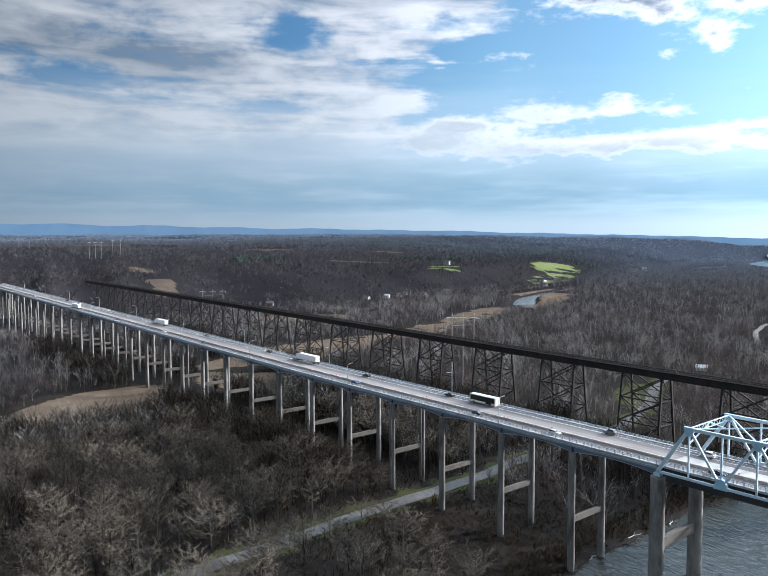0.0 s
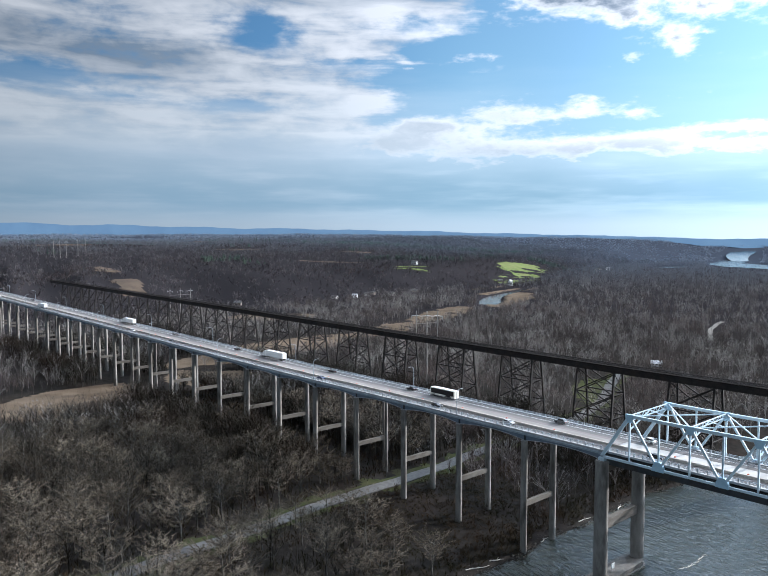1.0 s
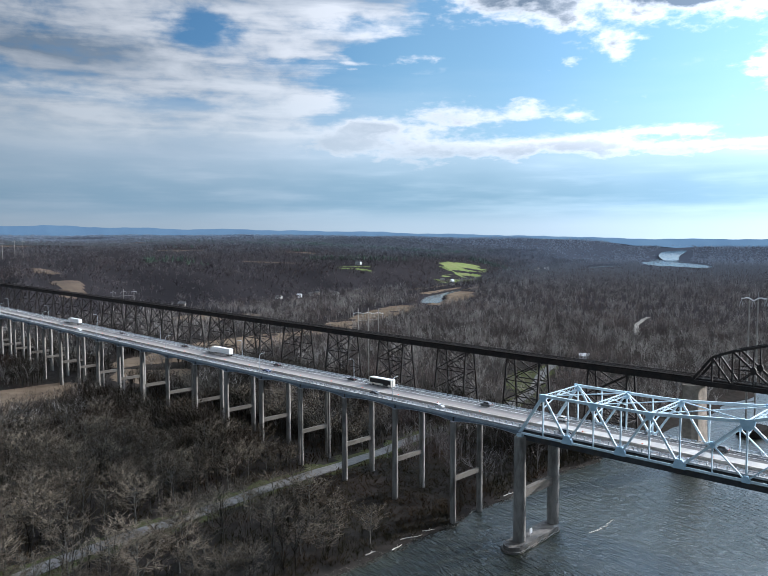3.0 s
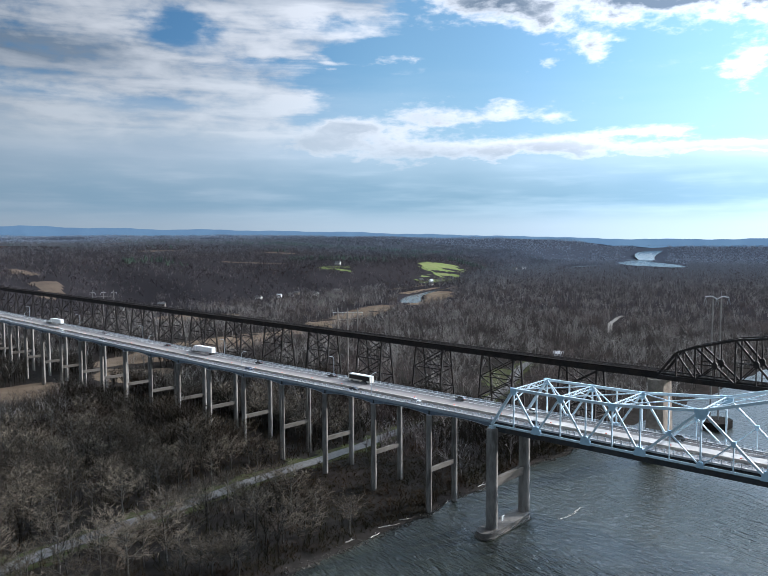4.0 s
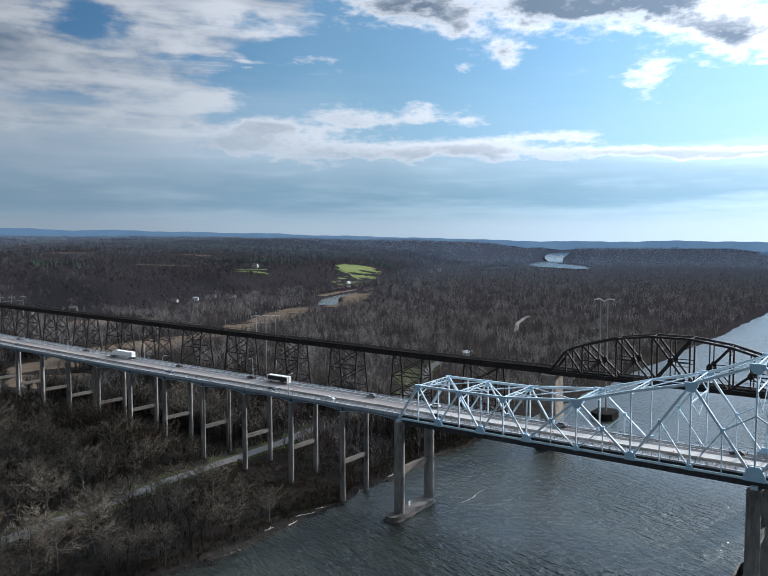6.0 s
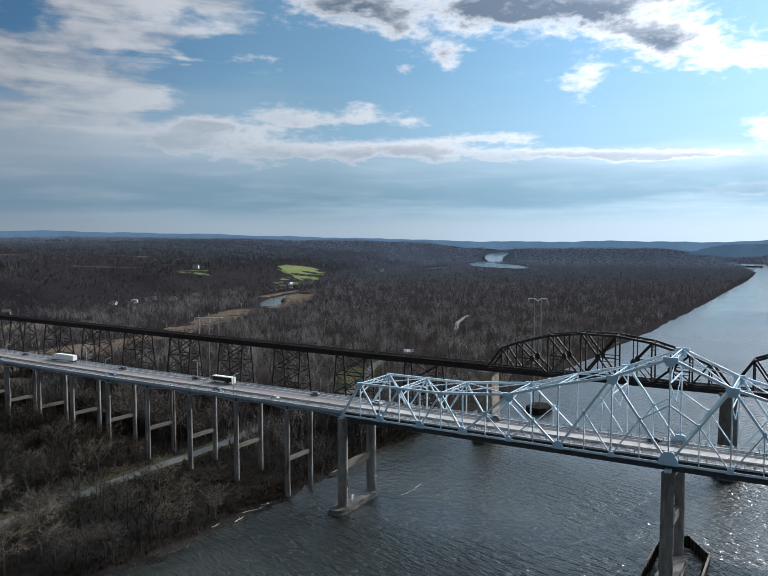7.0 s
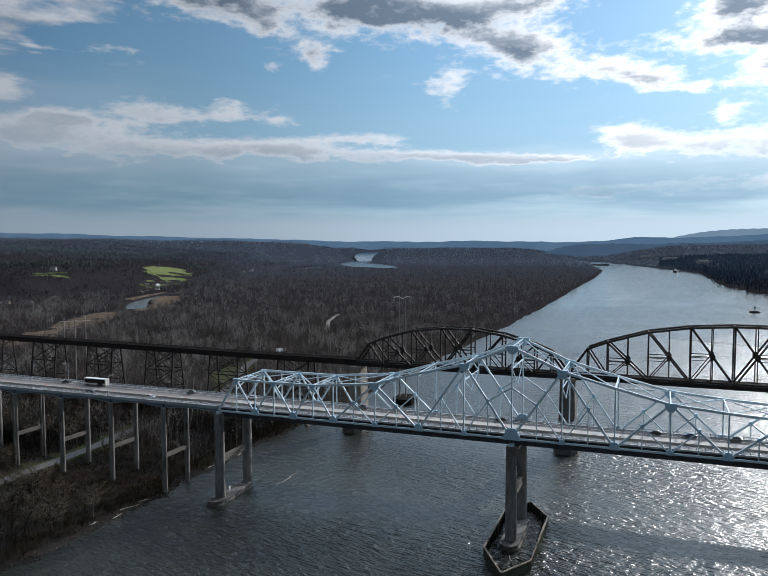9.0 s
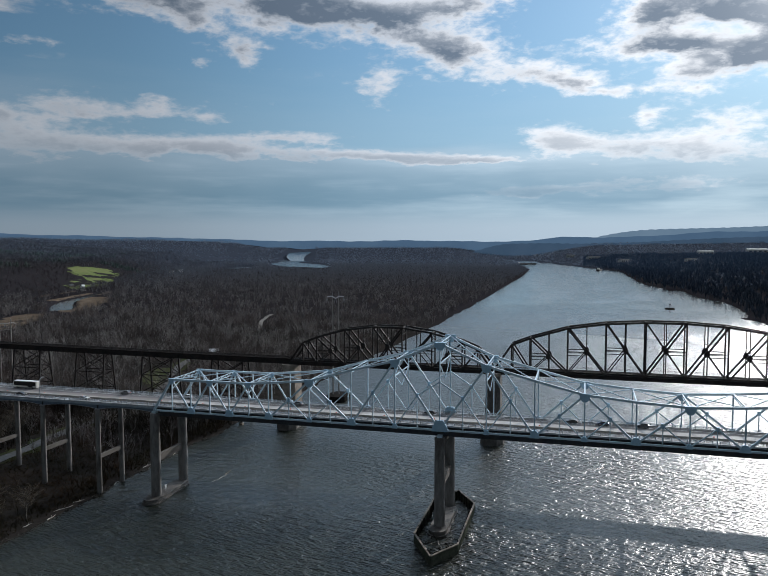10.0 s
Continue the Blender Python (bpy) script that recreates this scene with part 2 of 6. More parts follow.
# ------------------------------------------------------------ materials
def material(name, c1, c2, scale=1.0, rough=0.8, metal=0.0, bump=0.0, c3=None, scale3=0.05, amount3=0.5, spec=0.3, random_tint=0.0, squeeze=(1, 1, 1), beyond=None, reach=(900.0, 2900.0), see_through=0.0, toned=False, last=None, last_reach=(2000.0, 3000.0)):
    """Two colours mixed by noise of that scale (per metre), a third by broad stains."""
    m = bpy.data.materials.new(name)
    m.use_nodes = True
    nt = m.node_tree
    b = nt.nodes["Principled BSDF"]
    geo = nt.nodes.new("ShaderNodeNewGeometry").outputs["Position"]
    v = stretch(nt, geo, *squeeze)
    n = fbm(nt, v, scale, 5, 0.6)
    if toned:                                             # each tree of a wood has its own shade of bark
        tone = nt.nodes.new("ShaderNodeAttribute")
        tone.attribute_name = "tone"
        n = fmath(nt, "MULTIPLY_ADD", fmath(nt, "SUBTRACT", tone.outputs["Fac"], 0.5), 0.72, fmath(nt, "MULTIPLY_ADD", fmath(nt, "SUBTRACT", n, 0.5), 0.5, 0.5))
    col = blend(nt, span(nt, n, 0.3, 0.7), c1, c2)
    if c3:
        col = blend(nt, span(nt, fbm(nt, v, scale3, 4, 0.6), 0.45, 0.68, 0.0, amount3), col, c3)
    if beyond:                                            # far tone by distance from the origin: haze put into the base colour
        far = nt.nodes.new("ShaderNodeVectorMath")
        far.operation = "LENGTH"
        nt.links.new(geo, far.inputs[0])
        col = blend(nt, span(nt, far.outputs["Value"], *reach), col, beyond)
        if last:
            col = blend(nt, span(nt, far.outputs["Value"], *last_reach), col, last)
    if random_tint:
        r = nt.nodes.new("ShaderNodeObjectInfo").outputs["Random"]
        col = blend(nt, 1.0, col, blend(nt, r, (1 - random_tint,) * 3, (1 + random_tint,) * 3), "MULTIPLY")
    nt.links.new(col, b.inputs["Base Color"])
    b.inputs["Roughness"].default_value, b.inputs["Metallic"].default_value = rough, metal
    b.inputs["Specular IOR Level"].default_value = spec if rough < 0.88 else 0.0      # dull matt surfaces have no sheen
    if see_through:                                       # a screen of twigs lets some light through
        thin, mix = nt.nodes.new("ShaderNodeBsdfTranslucent"), nt.nodes.new("ShaderNodeMixShader")
        nt.links.new(col, thin.inputs[0])
        mix.inputs[0].default_value = see_through
        nt.links.new(b.outputs[0], mix.inputs[1])
        nt.links.new(thin.outputs[0], mix.inputs[2])
        nt.links.new(mix.outputs[0], nt.nodes["Material Output"].inputs[0])
    if bump:
        bn = nt.nodes.new("ShaderNodeBump")
        bn.inputs["Strength"].default_value, bn.inputs["Distance"].default_value = bump, 0.3
        nt.links.new(fbm(nt, v, scale * 2.5, 5, 0.65), bn.inputs["Height"])
        nt.links.new(bn.outputs[0], b.inputs["Normal"])
    return m


def make_water():
    m = bpy.data.materials.new("river_water")
    m.use_nodes = True
    nt = m.node_tree
    b = nt.nodes["Principled BSDF"]
    geo = nt.nodes.new("ShaderNodeNewGeometry").outputs["Position"]
    b.inputs["Base Color"].default_value = (0.012, 0.015, 0.009, 1)
    b.inputs["Roughness"].default_value, b.inputs["IOR"].default_value = 0.30, 1.40
    b.inputs["Specular IOR Level"].default_value = 0.8
    wind = nt.nodes.new("ShaderNodeMapping")
    wind.vector_type = "TEXTURE"
    wind.inputs["Rotation"].default_value, wind.inputs["Scale"].default_value = (0, 0, radians(-10)), (2.8, 1.0, 1.0)
    nt.links.new(geo, wind.inputs[0])
    w = wind.outputs[0]
    h = fmath(nt, "ADD", fmath(nt, "MULTIPLY", fbm(nt, w, 0.36, 2, 0.5, 0.3), 1.15), fmath(nt, "MULTIPLY", fbm(nt, w, 1.0, 2, 0.55, 0.3), 0.72))
    away = nt.nodes.new("ShaderNodeVectorMath")
    away.operation = "LENGTH"
    nt.links.new(geo, away.inputs[0])
    nt.links.new(span(nt, away.outputs["Value"], 450.0, 1300.0, 0.30, 0.10), b.inputs["Roughness"])
    calm = fmath(nt, "MULTIPLY", span(nt, fbm(nt, geo, 0.012, 3, 0.5), 0.3, 0.65, 0.45, 1.0), span(nt, away.outputs["Value"], 380.0, 1100.0, 1.0, 0.12))
    parts = nt.nodes.new("ShaderNodeSeparateXYZ")
    nt.links.new(geo, parts.inputs[0])
    calm = fmath(nt, "MULTIPLY", calm, span(nt, parts.outputs["X"], 0.0, 150.0, 0.55, 1.0))      # in the lee of the wooded bank
    bn = nt.nodes.new("ShaderNodeBump")
    bn.inputs["Distance"].default_value = 2.2
    nt.links.new(calm, bn.inputs["Strength"])
    nt.links.new(h, bn.inputs["Height"])
    nt.links.new(bn.outputs[0], b.inputs["Normal"])
    return m


WATER = make_water()
# last: blue distance haze put into the far ground's colour
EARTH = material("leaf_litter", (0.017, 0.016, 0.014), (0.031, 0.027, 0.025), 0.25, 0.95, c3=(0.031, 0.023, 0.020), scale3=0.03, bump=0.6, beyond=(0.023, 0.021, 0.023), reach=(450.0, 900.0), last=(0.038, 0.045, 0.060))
BARK = material("grey_bark", (0.045, 0.042, 0.038), (0.109, 0.104, 0.094), 0.8, 0.9, c3=(0.026, 0.024, 0.021), scale3=0.12, random_tint=0.45)
TWIG = material("bare_twigs", (0.044, 0.036, 0.027), (0.138, 0.118, 0.093), 0.10, 0.95, c3=(0.040, 0.029, 0.021), scale3=0.05, random_tint=0.58)
# beyond: haze put into the colour of woods farther off
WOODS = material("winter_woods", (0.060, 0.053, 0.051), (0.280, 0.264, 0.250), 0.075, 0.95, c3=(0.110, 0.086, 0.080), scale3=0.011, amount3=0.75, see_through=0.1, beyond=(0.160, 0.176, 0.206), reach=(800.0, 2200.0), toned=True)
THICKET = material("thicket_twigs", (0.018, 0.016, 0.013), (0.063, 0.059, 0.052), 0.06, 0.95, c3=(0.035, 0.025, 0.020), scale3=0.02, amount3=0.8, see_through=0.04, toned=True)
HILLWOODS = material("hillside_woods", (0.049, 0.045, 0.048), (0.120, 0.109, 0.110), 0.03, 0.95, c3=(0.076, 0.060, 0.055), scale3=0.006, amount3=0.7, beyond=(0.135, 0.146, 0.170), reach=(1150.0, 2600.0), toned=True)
# blue-grey distance haze put into both colours below; pines take it by range
FARWOODS = material("hazed_distant_woods", (0.151, 0.181, 0.233), (0.218, 0.253, 0.311), 0.012, 0.95, c3=(0.185, 0.208, 0.240), scale3=0.004, see_through=0.2, toned=True)
BANKWOODS = material("hazed_bank_woods", (0.038, 0.050, 0.070), (0.080, 0.095, 0.120), 0.012, 0.95, c3=(0.06, 0.075, 0.092), scale3=0.004, beyond=(0.10, 0.14, 0.20), toned=True)
PINE = material("pine_green", (0.026, 0.042, 0.032), (0.055, 0.075, 0.052), 0.05, 0.95, beyond=(0.06, 0.085, 0.085))
BRUSH = material("dry_brush", (0.021, 0.020, 0.012), (0.051, 0.041, 0.027), 0.12, 0.95, c3=(0.058, 0.030, 0.021), scale3=0.05, toned=True)
GRASS = material("mown_grass", (0.093, 0.122, 0.043), (0.140, 0.166, 0.065), 0.06, 0.95, c3=(0.148, 0.140, 0.074), scale3=0.02)
VERGE = material("verge_grass", (0.032, 0.039, 0.018), (0.055, 0.058, 0.029), 0.2, 0.95, c3=(0.050, 0.043, 0.031), scale3=0.06)
MEADOW = material("dry_meadow", (0.092, 0.070, 0.051), (0.144, 0.112, 0.083), 0.05, 0.95, c3=(0.064, 0.050, 0.040), scale3=0.02)
CUT = material("cut_strip", (0.072, 0.054, 0.043), (0.119, 0.092, 0.071), 0.04, 0.95, c3=(0.051, 0.043, 0.036), scale3=0.012)
GRAVEL = material("pale_gravel", (0.15, 0.14, 0.127), (0.23, 0.218, 0.20), 0.4, 0.95, c3=(0.10, 0.09, 0.08), scale3=0.06)
ASPHALT = material("old_asphalt", (0.098, 0.096, 0.095), (0.136, 0.133, 0.132), 0.5, 0.9, c3=(0.072, 0.068, 0.063), scale3=0.05)
CONCRETE = material("weathered_concrete", (0.154, 0.146, 0.137), (0.257, 0.245, 0.228), 0.6, 0.85, c3=(0.054, 0.048, 0.041), scale3=0.26, amount3=0.75, bump=0.06, squeeze=(1, 1, 0.3))
BEAM = material("stained_beam_concrete", (0.092, 0.083, 0.074), (0.152, 0.138, 0.122), 0.5, 0.85, c3=(0.052, 0.043, 0.035), scale3=0.25, amount3=0.8, bump=0.3, squeeze=(1, 0.4, 1))
PIER_FOOT = material("wet_concrete", (0.092, 0.086, 0.079), (0.158, 0.145, 0.132), 0.5, 0.8, c3=(0.046, 0.043, 0.040), scale3=0.3, bump=0.3)
NEW_DECK = material("bright_deck_concrete", (0.350, 0.339, 0.328), (0.447, 0.436, 0.420), 0.4, 0.85, c3=(0.212, 0.185, 0.175), scale3=0.09, squeeze=(0.186, 0.745, 0.745))
OLD_DECK = material("worn_deck_concrete", (0.132, 0.119, 0.114), (0.185, 0.165, 0.159), 0.5, 0.85, c3=(0.120, 0.099, 0.092), scale3=0.1, squeeze=(0.139, 0.697, 0.697))
MID_DECK = material("travelled_deck_concrete", (0.188, 0.175, 0.166), (0.245, 0.229, 0.217), 0.5, 0.85, c3=(0.136, 0.120, 0.113), scale3=0.1, squeeze=(0.125, 0.627, 0.627))
DARK_DECK = material("deck_asphalt", (0.10, 0.10, 0.102), (0.155, 0.15, 0.15), 0.5, 0.9, c3=(0.20, 0.19, 0.18), scale3=0.08, squeeze=(0.15, 1, 1))
RED_LANE = material("worn_reddish_lane", (0.154, 0.118, 0.105), (0.219, 0.175, 0.158), 0.4, 0.85, c3=(0.275, 0.251, 0.235), scale3=0.12, amount3=0.7, squeeze=(0.122, 0.810, 0.810))
BARRIER = material("tan_barrier_concrete", (0.36, 0.335, 0.30), (0.48, 0.45, 0.41), 0.5, 0.85, c3=(0.22, 0.20, 0.17), scale3=0.15)
PARAPET = material("parapet_concrete", (0.312, 0.328, 0.340), (0.394, 0.406, 0.418), 0.6, 0.8, c3=(0.195, 0.195, 0.195), scale3=0.2)
BLUE = material("pale_blue_paint", (0.50, 0.62, 0.70), (0.58, 0.70, 0.77), 0.5, 0.62, c3=(0.38, 0.47, 0.53), scale3=0.25, amount3=0.4, spec=0.2)
GUSSET = material("blue_plate_paint", (0.36, 0.53, 0.66), (0.43, 0.60, 0.72), 0.5, 0.6, c3=(0.27, 0.41, 0.52), scale3=0.3, spec=0.2)
FASCIA = material("blue_grey_edge_paint", (0.259, 0.310, 0.353), (0.317, 0.367, 0.403), 0.5, 0.6, c3=(0.180, 0.209, 0.238), scale3=0.2)
# darker than the edge beam: shade of the recessed girders put into the colour
GIRDER = material("shaded_slate_girder", (0.11, 0.15, 0.20), (0.17, 0.21, 0.26), 0.5, 0.7, c3=(0.08, 0.09, 0.10), scale3=0.25)
# near-black: shade under the deck put into the steel's colour
UNDER = material("dark_steel_with_shade", (0.030, 0.034, 0.040), (0.055, 0.058, 0.062), 0.5, 0.8, c3=(0.06, 0.045, 0.035), scale3=0.3)
RAIL_STEEL = material("galvanised_rail", (0.32, 0.36, 0.40), (0.42, 0.46, 0.50), 0.8, 0.5, metal=0.4)
BLACK_STEEL = material("black_rusty_steel", (0.010, 0.009, 0.009), (0.022, 0.019, 0.019), 0.6, 0.75, c3=(0.041, 0.028, 0.022), scale3=0.2, amount3=0.55)
TIE = material("weathered_ties", (0.016, 0.014, 0.014), (0.034, 0.030, 0.028), 1.2, 0.95)
STONE = material("pier_masonry", (0.25, 0.215, 0.18), (0.36, 0.315, 0.27), 0.5, 0.9, c3=(0.13, 0.115, 0.10), scale3=0.15, bump=0.4)
FENDER = material("mossy_fender_timber", (0.055, 0.062, 0.045), (0.10, 0.105, 0.08), 0.8, 0.9, c3=(0.03, 0.03, 0.026), scale3=0.3)
DARKWOOD = material("charred_timber", (0.018, 0.017, 0.016), (0.035, 0.032, 0.03), 1.0, 0.95)
RIPRAP = material("shore_stones", (0.032, 0.030, 0.026), (0.075, 0.069, 0.060), 0.6, 0.95, c3=(0.13, 0.12, 0.105), scale3=0.3, amount3=0.5)
DRIFT = material("bleached_driftwood", (0.42, 0.39, 0.35), (0.55, 0.52, 0.48), 1.0, 0.9)
WHITE = material("white_paint", (0.74, 0.75, 0.76), (0.82, 0.82, 0.82), 0.6, 0.5, c3=(0.6, 0.6, 0.6), scale3=0.3, amount3=0.3)
CREAM = material("cream_paint", (0.62, 0.60, 0.54), (0.70, 0.68, 0.62), 0.6, 0.4)
COACH_BLACK = material("black_coach_side", (0.006, 0.006, 0.007), (0.010, 0.010, 0.011), 1.0, 0.4, spec=0.2)
GLASSY = material("tinted_glass", (0.012, 0.014, 0.016), (0.02, 0.022, 0.025), 1.0, 0.12, spec=0.6)
RUBBER = material("tyre_rubber", (0.015, 0.015, 0.015), (0.025, 0.025, 0.025), 3.0, 0.9)
STEEL = material("grey_steel", (0.30, 0.31, 0.32), (0.40, 0.41, 0.42), 1.0, 0.45, metal=0.6)
ORANGE = material("safety_orange", (0.50, 0.085, 0.04), (0.60, 0.12, 0.06), 2.0, 0.7)
ROOF = material("grey_shingle_roof", (0.10, 0.10, 0.105), (0.17, 0.165, 0.16), 1.0, 0.9)
LIGHT_ROOF = material("pale_metal_roof", (0.55, 0.56, 0.56), (0.66, 0.66, 0.66), 1.0, 0.5)
SIDING = material("pale_siding", (0.50, 0.49, 0.46), (0.62, 0.61, 0.58), 1.0, 0.8)
POLE = material("weathered_pole", (0.24, 0.225, 0.21), (0.36, 0.34, 0.32), 1.0, 0.8)
RED = material("red_paint", (0.40, 0.03, 0.025), (0.5, 0.05, 0.04), 1.0, 0.4)
PAINT = {c: material(c + "_car_paint", v, tuple(min(1, k * 1.15) for k in v), 2.0, 0.3, spec=0.6) for c, v in {
    "black": (0.012, 0.012, 0.014), "silver": (0.42, 0.43, 0.44), "white": (0.72, 0.72, 0.72), "dark_blue": (0.02, 0.035, 0.09), "grey": (0.13, 0.135, 0.14)}.items()}


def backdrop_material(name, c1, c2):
    """Far ridges as a glowing backdrop, with blue haze put into the colour."""
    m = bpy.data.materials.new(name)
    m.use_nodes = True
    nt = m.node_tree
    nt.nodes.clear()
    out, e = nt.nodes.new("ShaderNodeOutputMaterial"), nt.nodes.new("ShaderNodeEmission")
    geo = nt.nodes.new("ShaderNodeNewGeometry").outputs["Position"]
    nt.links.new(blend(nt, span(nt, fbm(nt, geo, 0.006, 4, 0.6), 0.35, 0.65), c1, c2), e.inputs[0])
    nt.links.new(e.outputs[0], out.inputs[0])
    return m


# ------------------------------------------------------------ mesh helpers
class Mesh:
    """Collects boxes, tubes and sheets, then becomes one mesh object."""

    def __init__(self):
        self.v, self.f = [], []

    def add(self, verts, faces):
        n = len(self.v)
        self.v += [tuple(p) for p in verts]
        self.f += [tuple(i + n for i in f) for f in faces]
        return self

    def box(self, x0, y0, z0, x1, y1, z1):
        return self.add([(x, y, z) for z in (z0, z1) for y in (y0, y1) for x in (x0, x1)],
                        [(0, 2, 3, 1), (4, 5, 7, 6), (0, 1, 5, 4), (2, 6, 7, 3), (0, 4, 6, 2), (1, 3, 7, 5)])

    def bar(self, p, q, w, h, side=(0, 1, 0)):
        """A square bar from p to q, w wide along side and h deep across it."""
        p, q = Vector(p), Vector(q)
        d = (q - p).normalized()
        s = Vector(side)
        s = s - d * s.dot(d)
        s = s.normalized() if s.length > 1e-4 else d.orthogonal().normalized()
        u = d.cross(s)
        s, u = s * w / 2, u * h / 2
        c = [(-1, -1), (1, -1), (1, 1), (-1, 1)]
        return self.add([e + s * a + u * b for e in (p, q) for a, b in c],
                        [(0, 1, 2, 3), (7, 6, 5, 4), (0, 4, 5, 1), (1, 5, 6, 2), (2, 6, 7, 3), (3, 7, 4, 0)])

    def tube(self, p, q, r0, r1, n=8, caps=True):
        p, q = Vector(p), Vector(q)
        d = (q - p).normalized()
        a = d.orthogonal().normalized()
        b = d.cross(a)
        ring = [(math.cos(2 * math.pi * i / n), math.sin(2 * math.pi * i / n)) for i in range(n)]
        vs = [p + (a * c + b * s) * r0 for c, s in ring] + [q + (a * c + b * s) * r1 for c, s in ring]
        fs = [(i, (i + 1) % n, n + (i + 1) % n, n + i) for i in range(n)]
        if caps:
            fs += [tuple(range(n - 1, -1, -1)), tuple(range(n, 2 * n))]
        return self.add(vs, fs)

    def prism(self, outline, axis, lo, hi):
        """An outline of 2D points carried along an axis ('x', 'y' or 'z')."""
        n = len(outline)
        put = {"x": lambda a, b, c: (c, a, b), "y": lambda a, b, c: (a, c, b), "z": lambda a, b, c: (a, b, c)}[axis]
        vs = [put(a, b, c) for c in (lo, hi) for a, b in outline]
        fs = [(i, (i + 1) % n, n + (i + 1) % n, n + i) for i in range(n)] + [tuple(range(n - 1, -1, -1)), tuple(range(n, 2 * n))]
        return self.add(vs, fs)

    def object(self, name, mat, parent=None, label="", smooth=False):
        me = bpy.data.meshes.new(name)
        me.from_pydata(self.v, [], self.f)
        me.materials.append(mat)
        bm = bmesh.new()
        bm.from_mesh(me)
        bmesh.ops.recalc_face_normals(bm, faces=bm.faces)
        bm.to_mesh(me)
        bm.free()
        if smooth:
            me.shade_smooth()
        return hang(new(name, me), parent, label)


def hang(ob, parent, label=""):
    if parent:
        ob.parent = parent
        base = parent
        while base:
            ob.location = ob.location - base.location
            base = base.parent
    return tagged(ob, label) if label else ob


def arrays_object(name, verts, tris, mat, parent=None):
    """One mesh from numpy arrays of points and triangles."""
    me = bpy.data.meshes.new(name)
    me.vertices.add(len(verts))
    me.vertices.foreach_set("co", np.asarray(verts, np.float32).ravel())
    me.loops.add(len(tris) * 3)
    me.loops.foreach_set("vertex_index", np.asarray(tris, np.int32).ravel())
    me.polygons.add(len(tris))
    me.polygons.foreach_set("loop_start", np.arange(0, len(tris) * 3, 3, dtype=np.int32))
    me.update(calc_edges=True)
    me.materials.append(mat)
    return hang(new(name, me), parent)


def thing(name, base, label, category, group="", kind=""):
    e = new(name)
    e.location = base
    e.empty_display_size = 0.5
    return tagged(e, label, category, group, kind)


# ------------------------------------------------------------ the lie of the land
SHORE_Y = (-5000, -400, -130, -84, -20, 80, 120, 690, 1000, 2060, 2420, 3226, 3600, 5200)
SHORE_X = (-1500, -190, -46, -31, -28, -29.5, -25, -5, 0, 4, -8, -139, -250, -250)
FAR_Y = (-5000, 600, 750, 855, 1027, 1320, 1460, 1670, 2264, 2605, 3251, 3600, 5200)
FAR_X = (520, 430, 413, 403, 424, 386, 352, 314, 306, 197, -40, -250, -200)
FOOT_Y = (-5000, 1000, 1300, 1770, 2300, 3500, 5000)
FOOT_X = (-800, -800, -900, -1090, -1330, -1650, -2300)


CREEK = ((-625, 692, 17), (-662, 742, 22), (-698, 790, 19), (-726, 835, 16), (-746, 885, 14), (-766, 935, 12), (-780, 985, 10), (-800, 1030, 9))     # bends of a small creek, with half-widths


def smooth(a):
    a = np.clip(a, 0, 1)
    return a * a * (3 - 2 * a)


def waves(x, y, size, seed):
    """A cheap rolling field, about -1 to 1."""
    r = np.random.RandomState(seed)
    s = 0
    for _ in range(7):
        a, k, ph = r.uniform(0, 6.28), r.uniform(0.6, 2.2) / size, r.uniform(0, 6.28)
        s = s + np.sin((x * np.cos(a) + y * np.sin(a)) * 6.28 * k + ph)
    return s / 3.2


def oval(x, y, cx, cy, a, b, turn):
    """Above 0 inside an oval of half-lengths a and b, turned from +x by that many degrees."""
    c, s = math.cos(radians(turn)), math.sin(radians(turn))
    u, v = (x - cx) * c + (y - cy) * s, (y - cy) * c - (x - cx) * s
    return 1 - (u / a) ** 2 - (v / b) ** 2


def far_reach(x, y):
    """Last visible backwater reach, fitted to the camera's view: above 0 inside its corridor."""
    az, r = np.degrees(np.arctan2(y + 275, x - 181)), np.hypot(x - 181, y + 275)
    return np.where((r > 3500) & (r < 4860), 1 - np.abs(az - 112.2 + 0.25 * np.sin(r / 230)) / 0.85, -1)


def creek_depth(x, y):
    """Above 0 inside the creek."""
    best = np.full(np.shape(x), -9.0)
    for (xa, ya, wa), (xb, yb, wb) in zip(CREEK, CREEK[1:]):
        dx, dy = xb - xa, yb - ya
        t = np.clip(((x - xa) * dx + (y - ya) * dy) / (dx * dx + dy * dy), 0, 1)
        best = np.maximum(best, 1 - np.hypot(x - xa - dx * t, y - ya - dy * t) / (wa + (wb - wa) * t))
    return best


def pool_depth(x, y):
    """Above 0 inside the backwater and the small creek."""
    a = oval(x, y, -1010, 2640, 340, 110, 125)
    b = np.maximum(oval(x, y, -1330, 3350, 620, 85, 110), oval(x, y, -1115, 2270, 190, 34, 92))
    isle = oval(x, y, -905, 2330, 150, 60, 150)
    return np.maximum.reduce([np.minimum(a, -isle), b, creek_depth(x, y)])


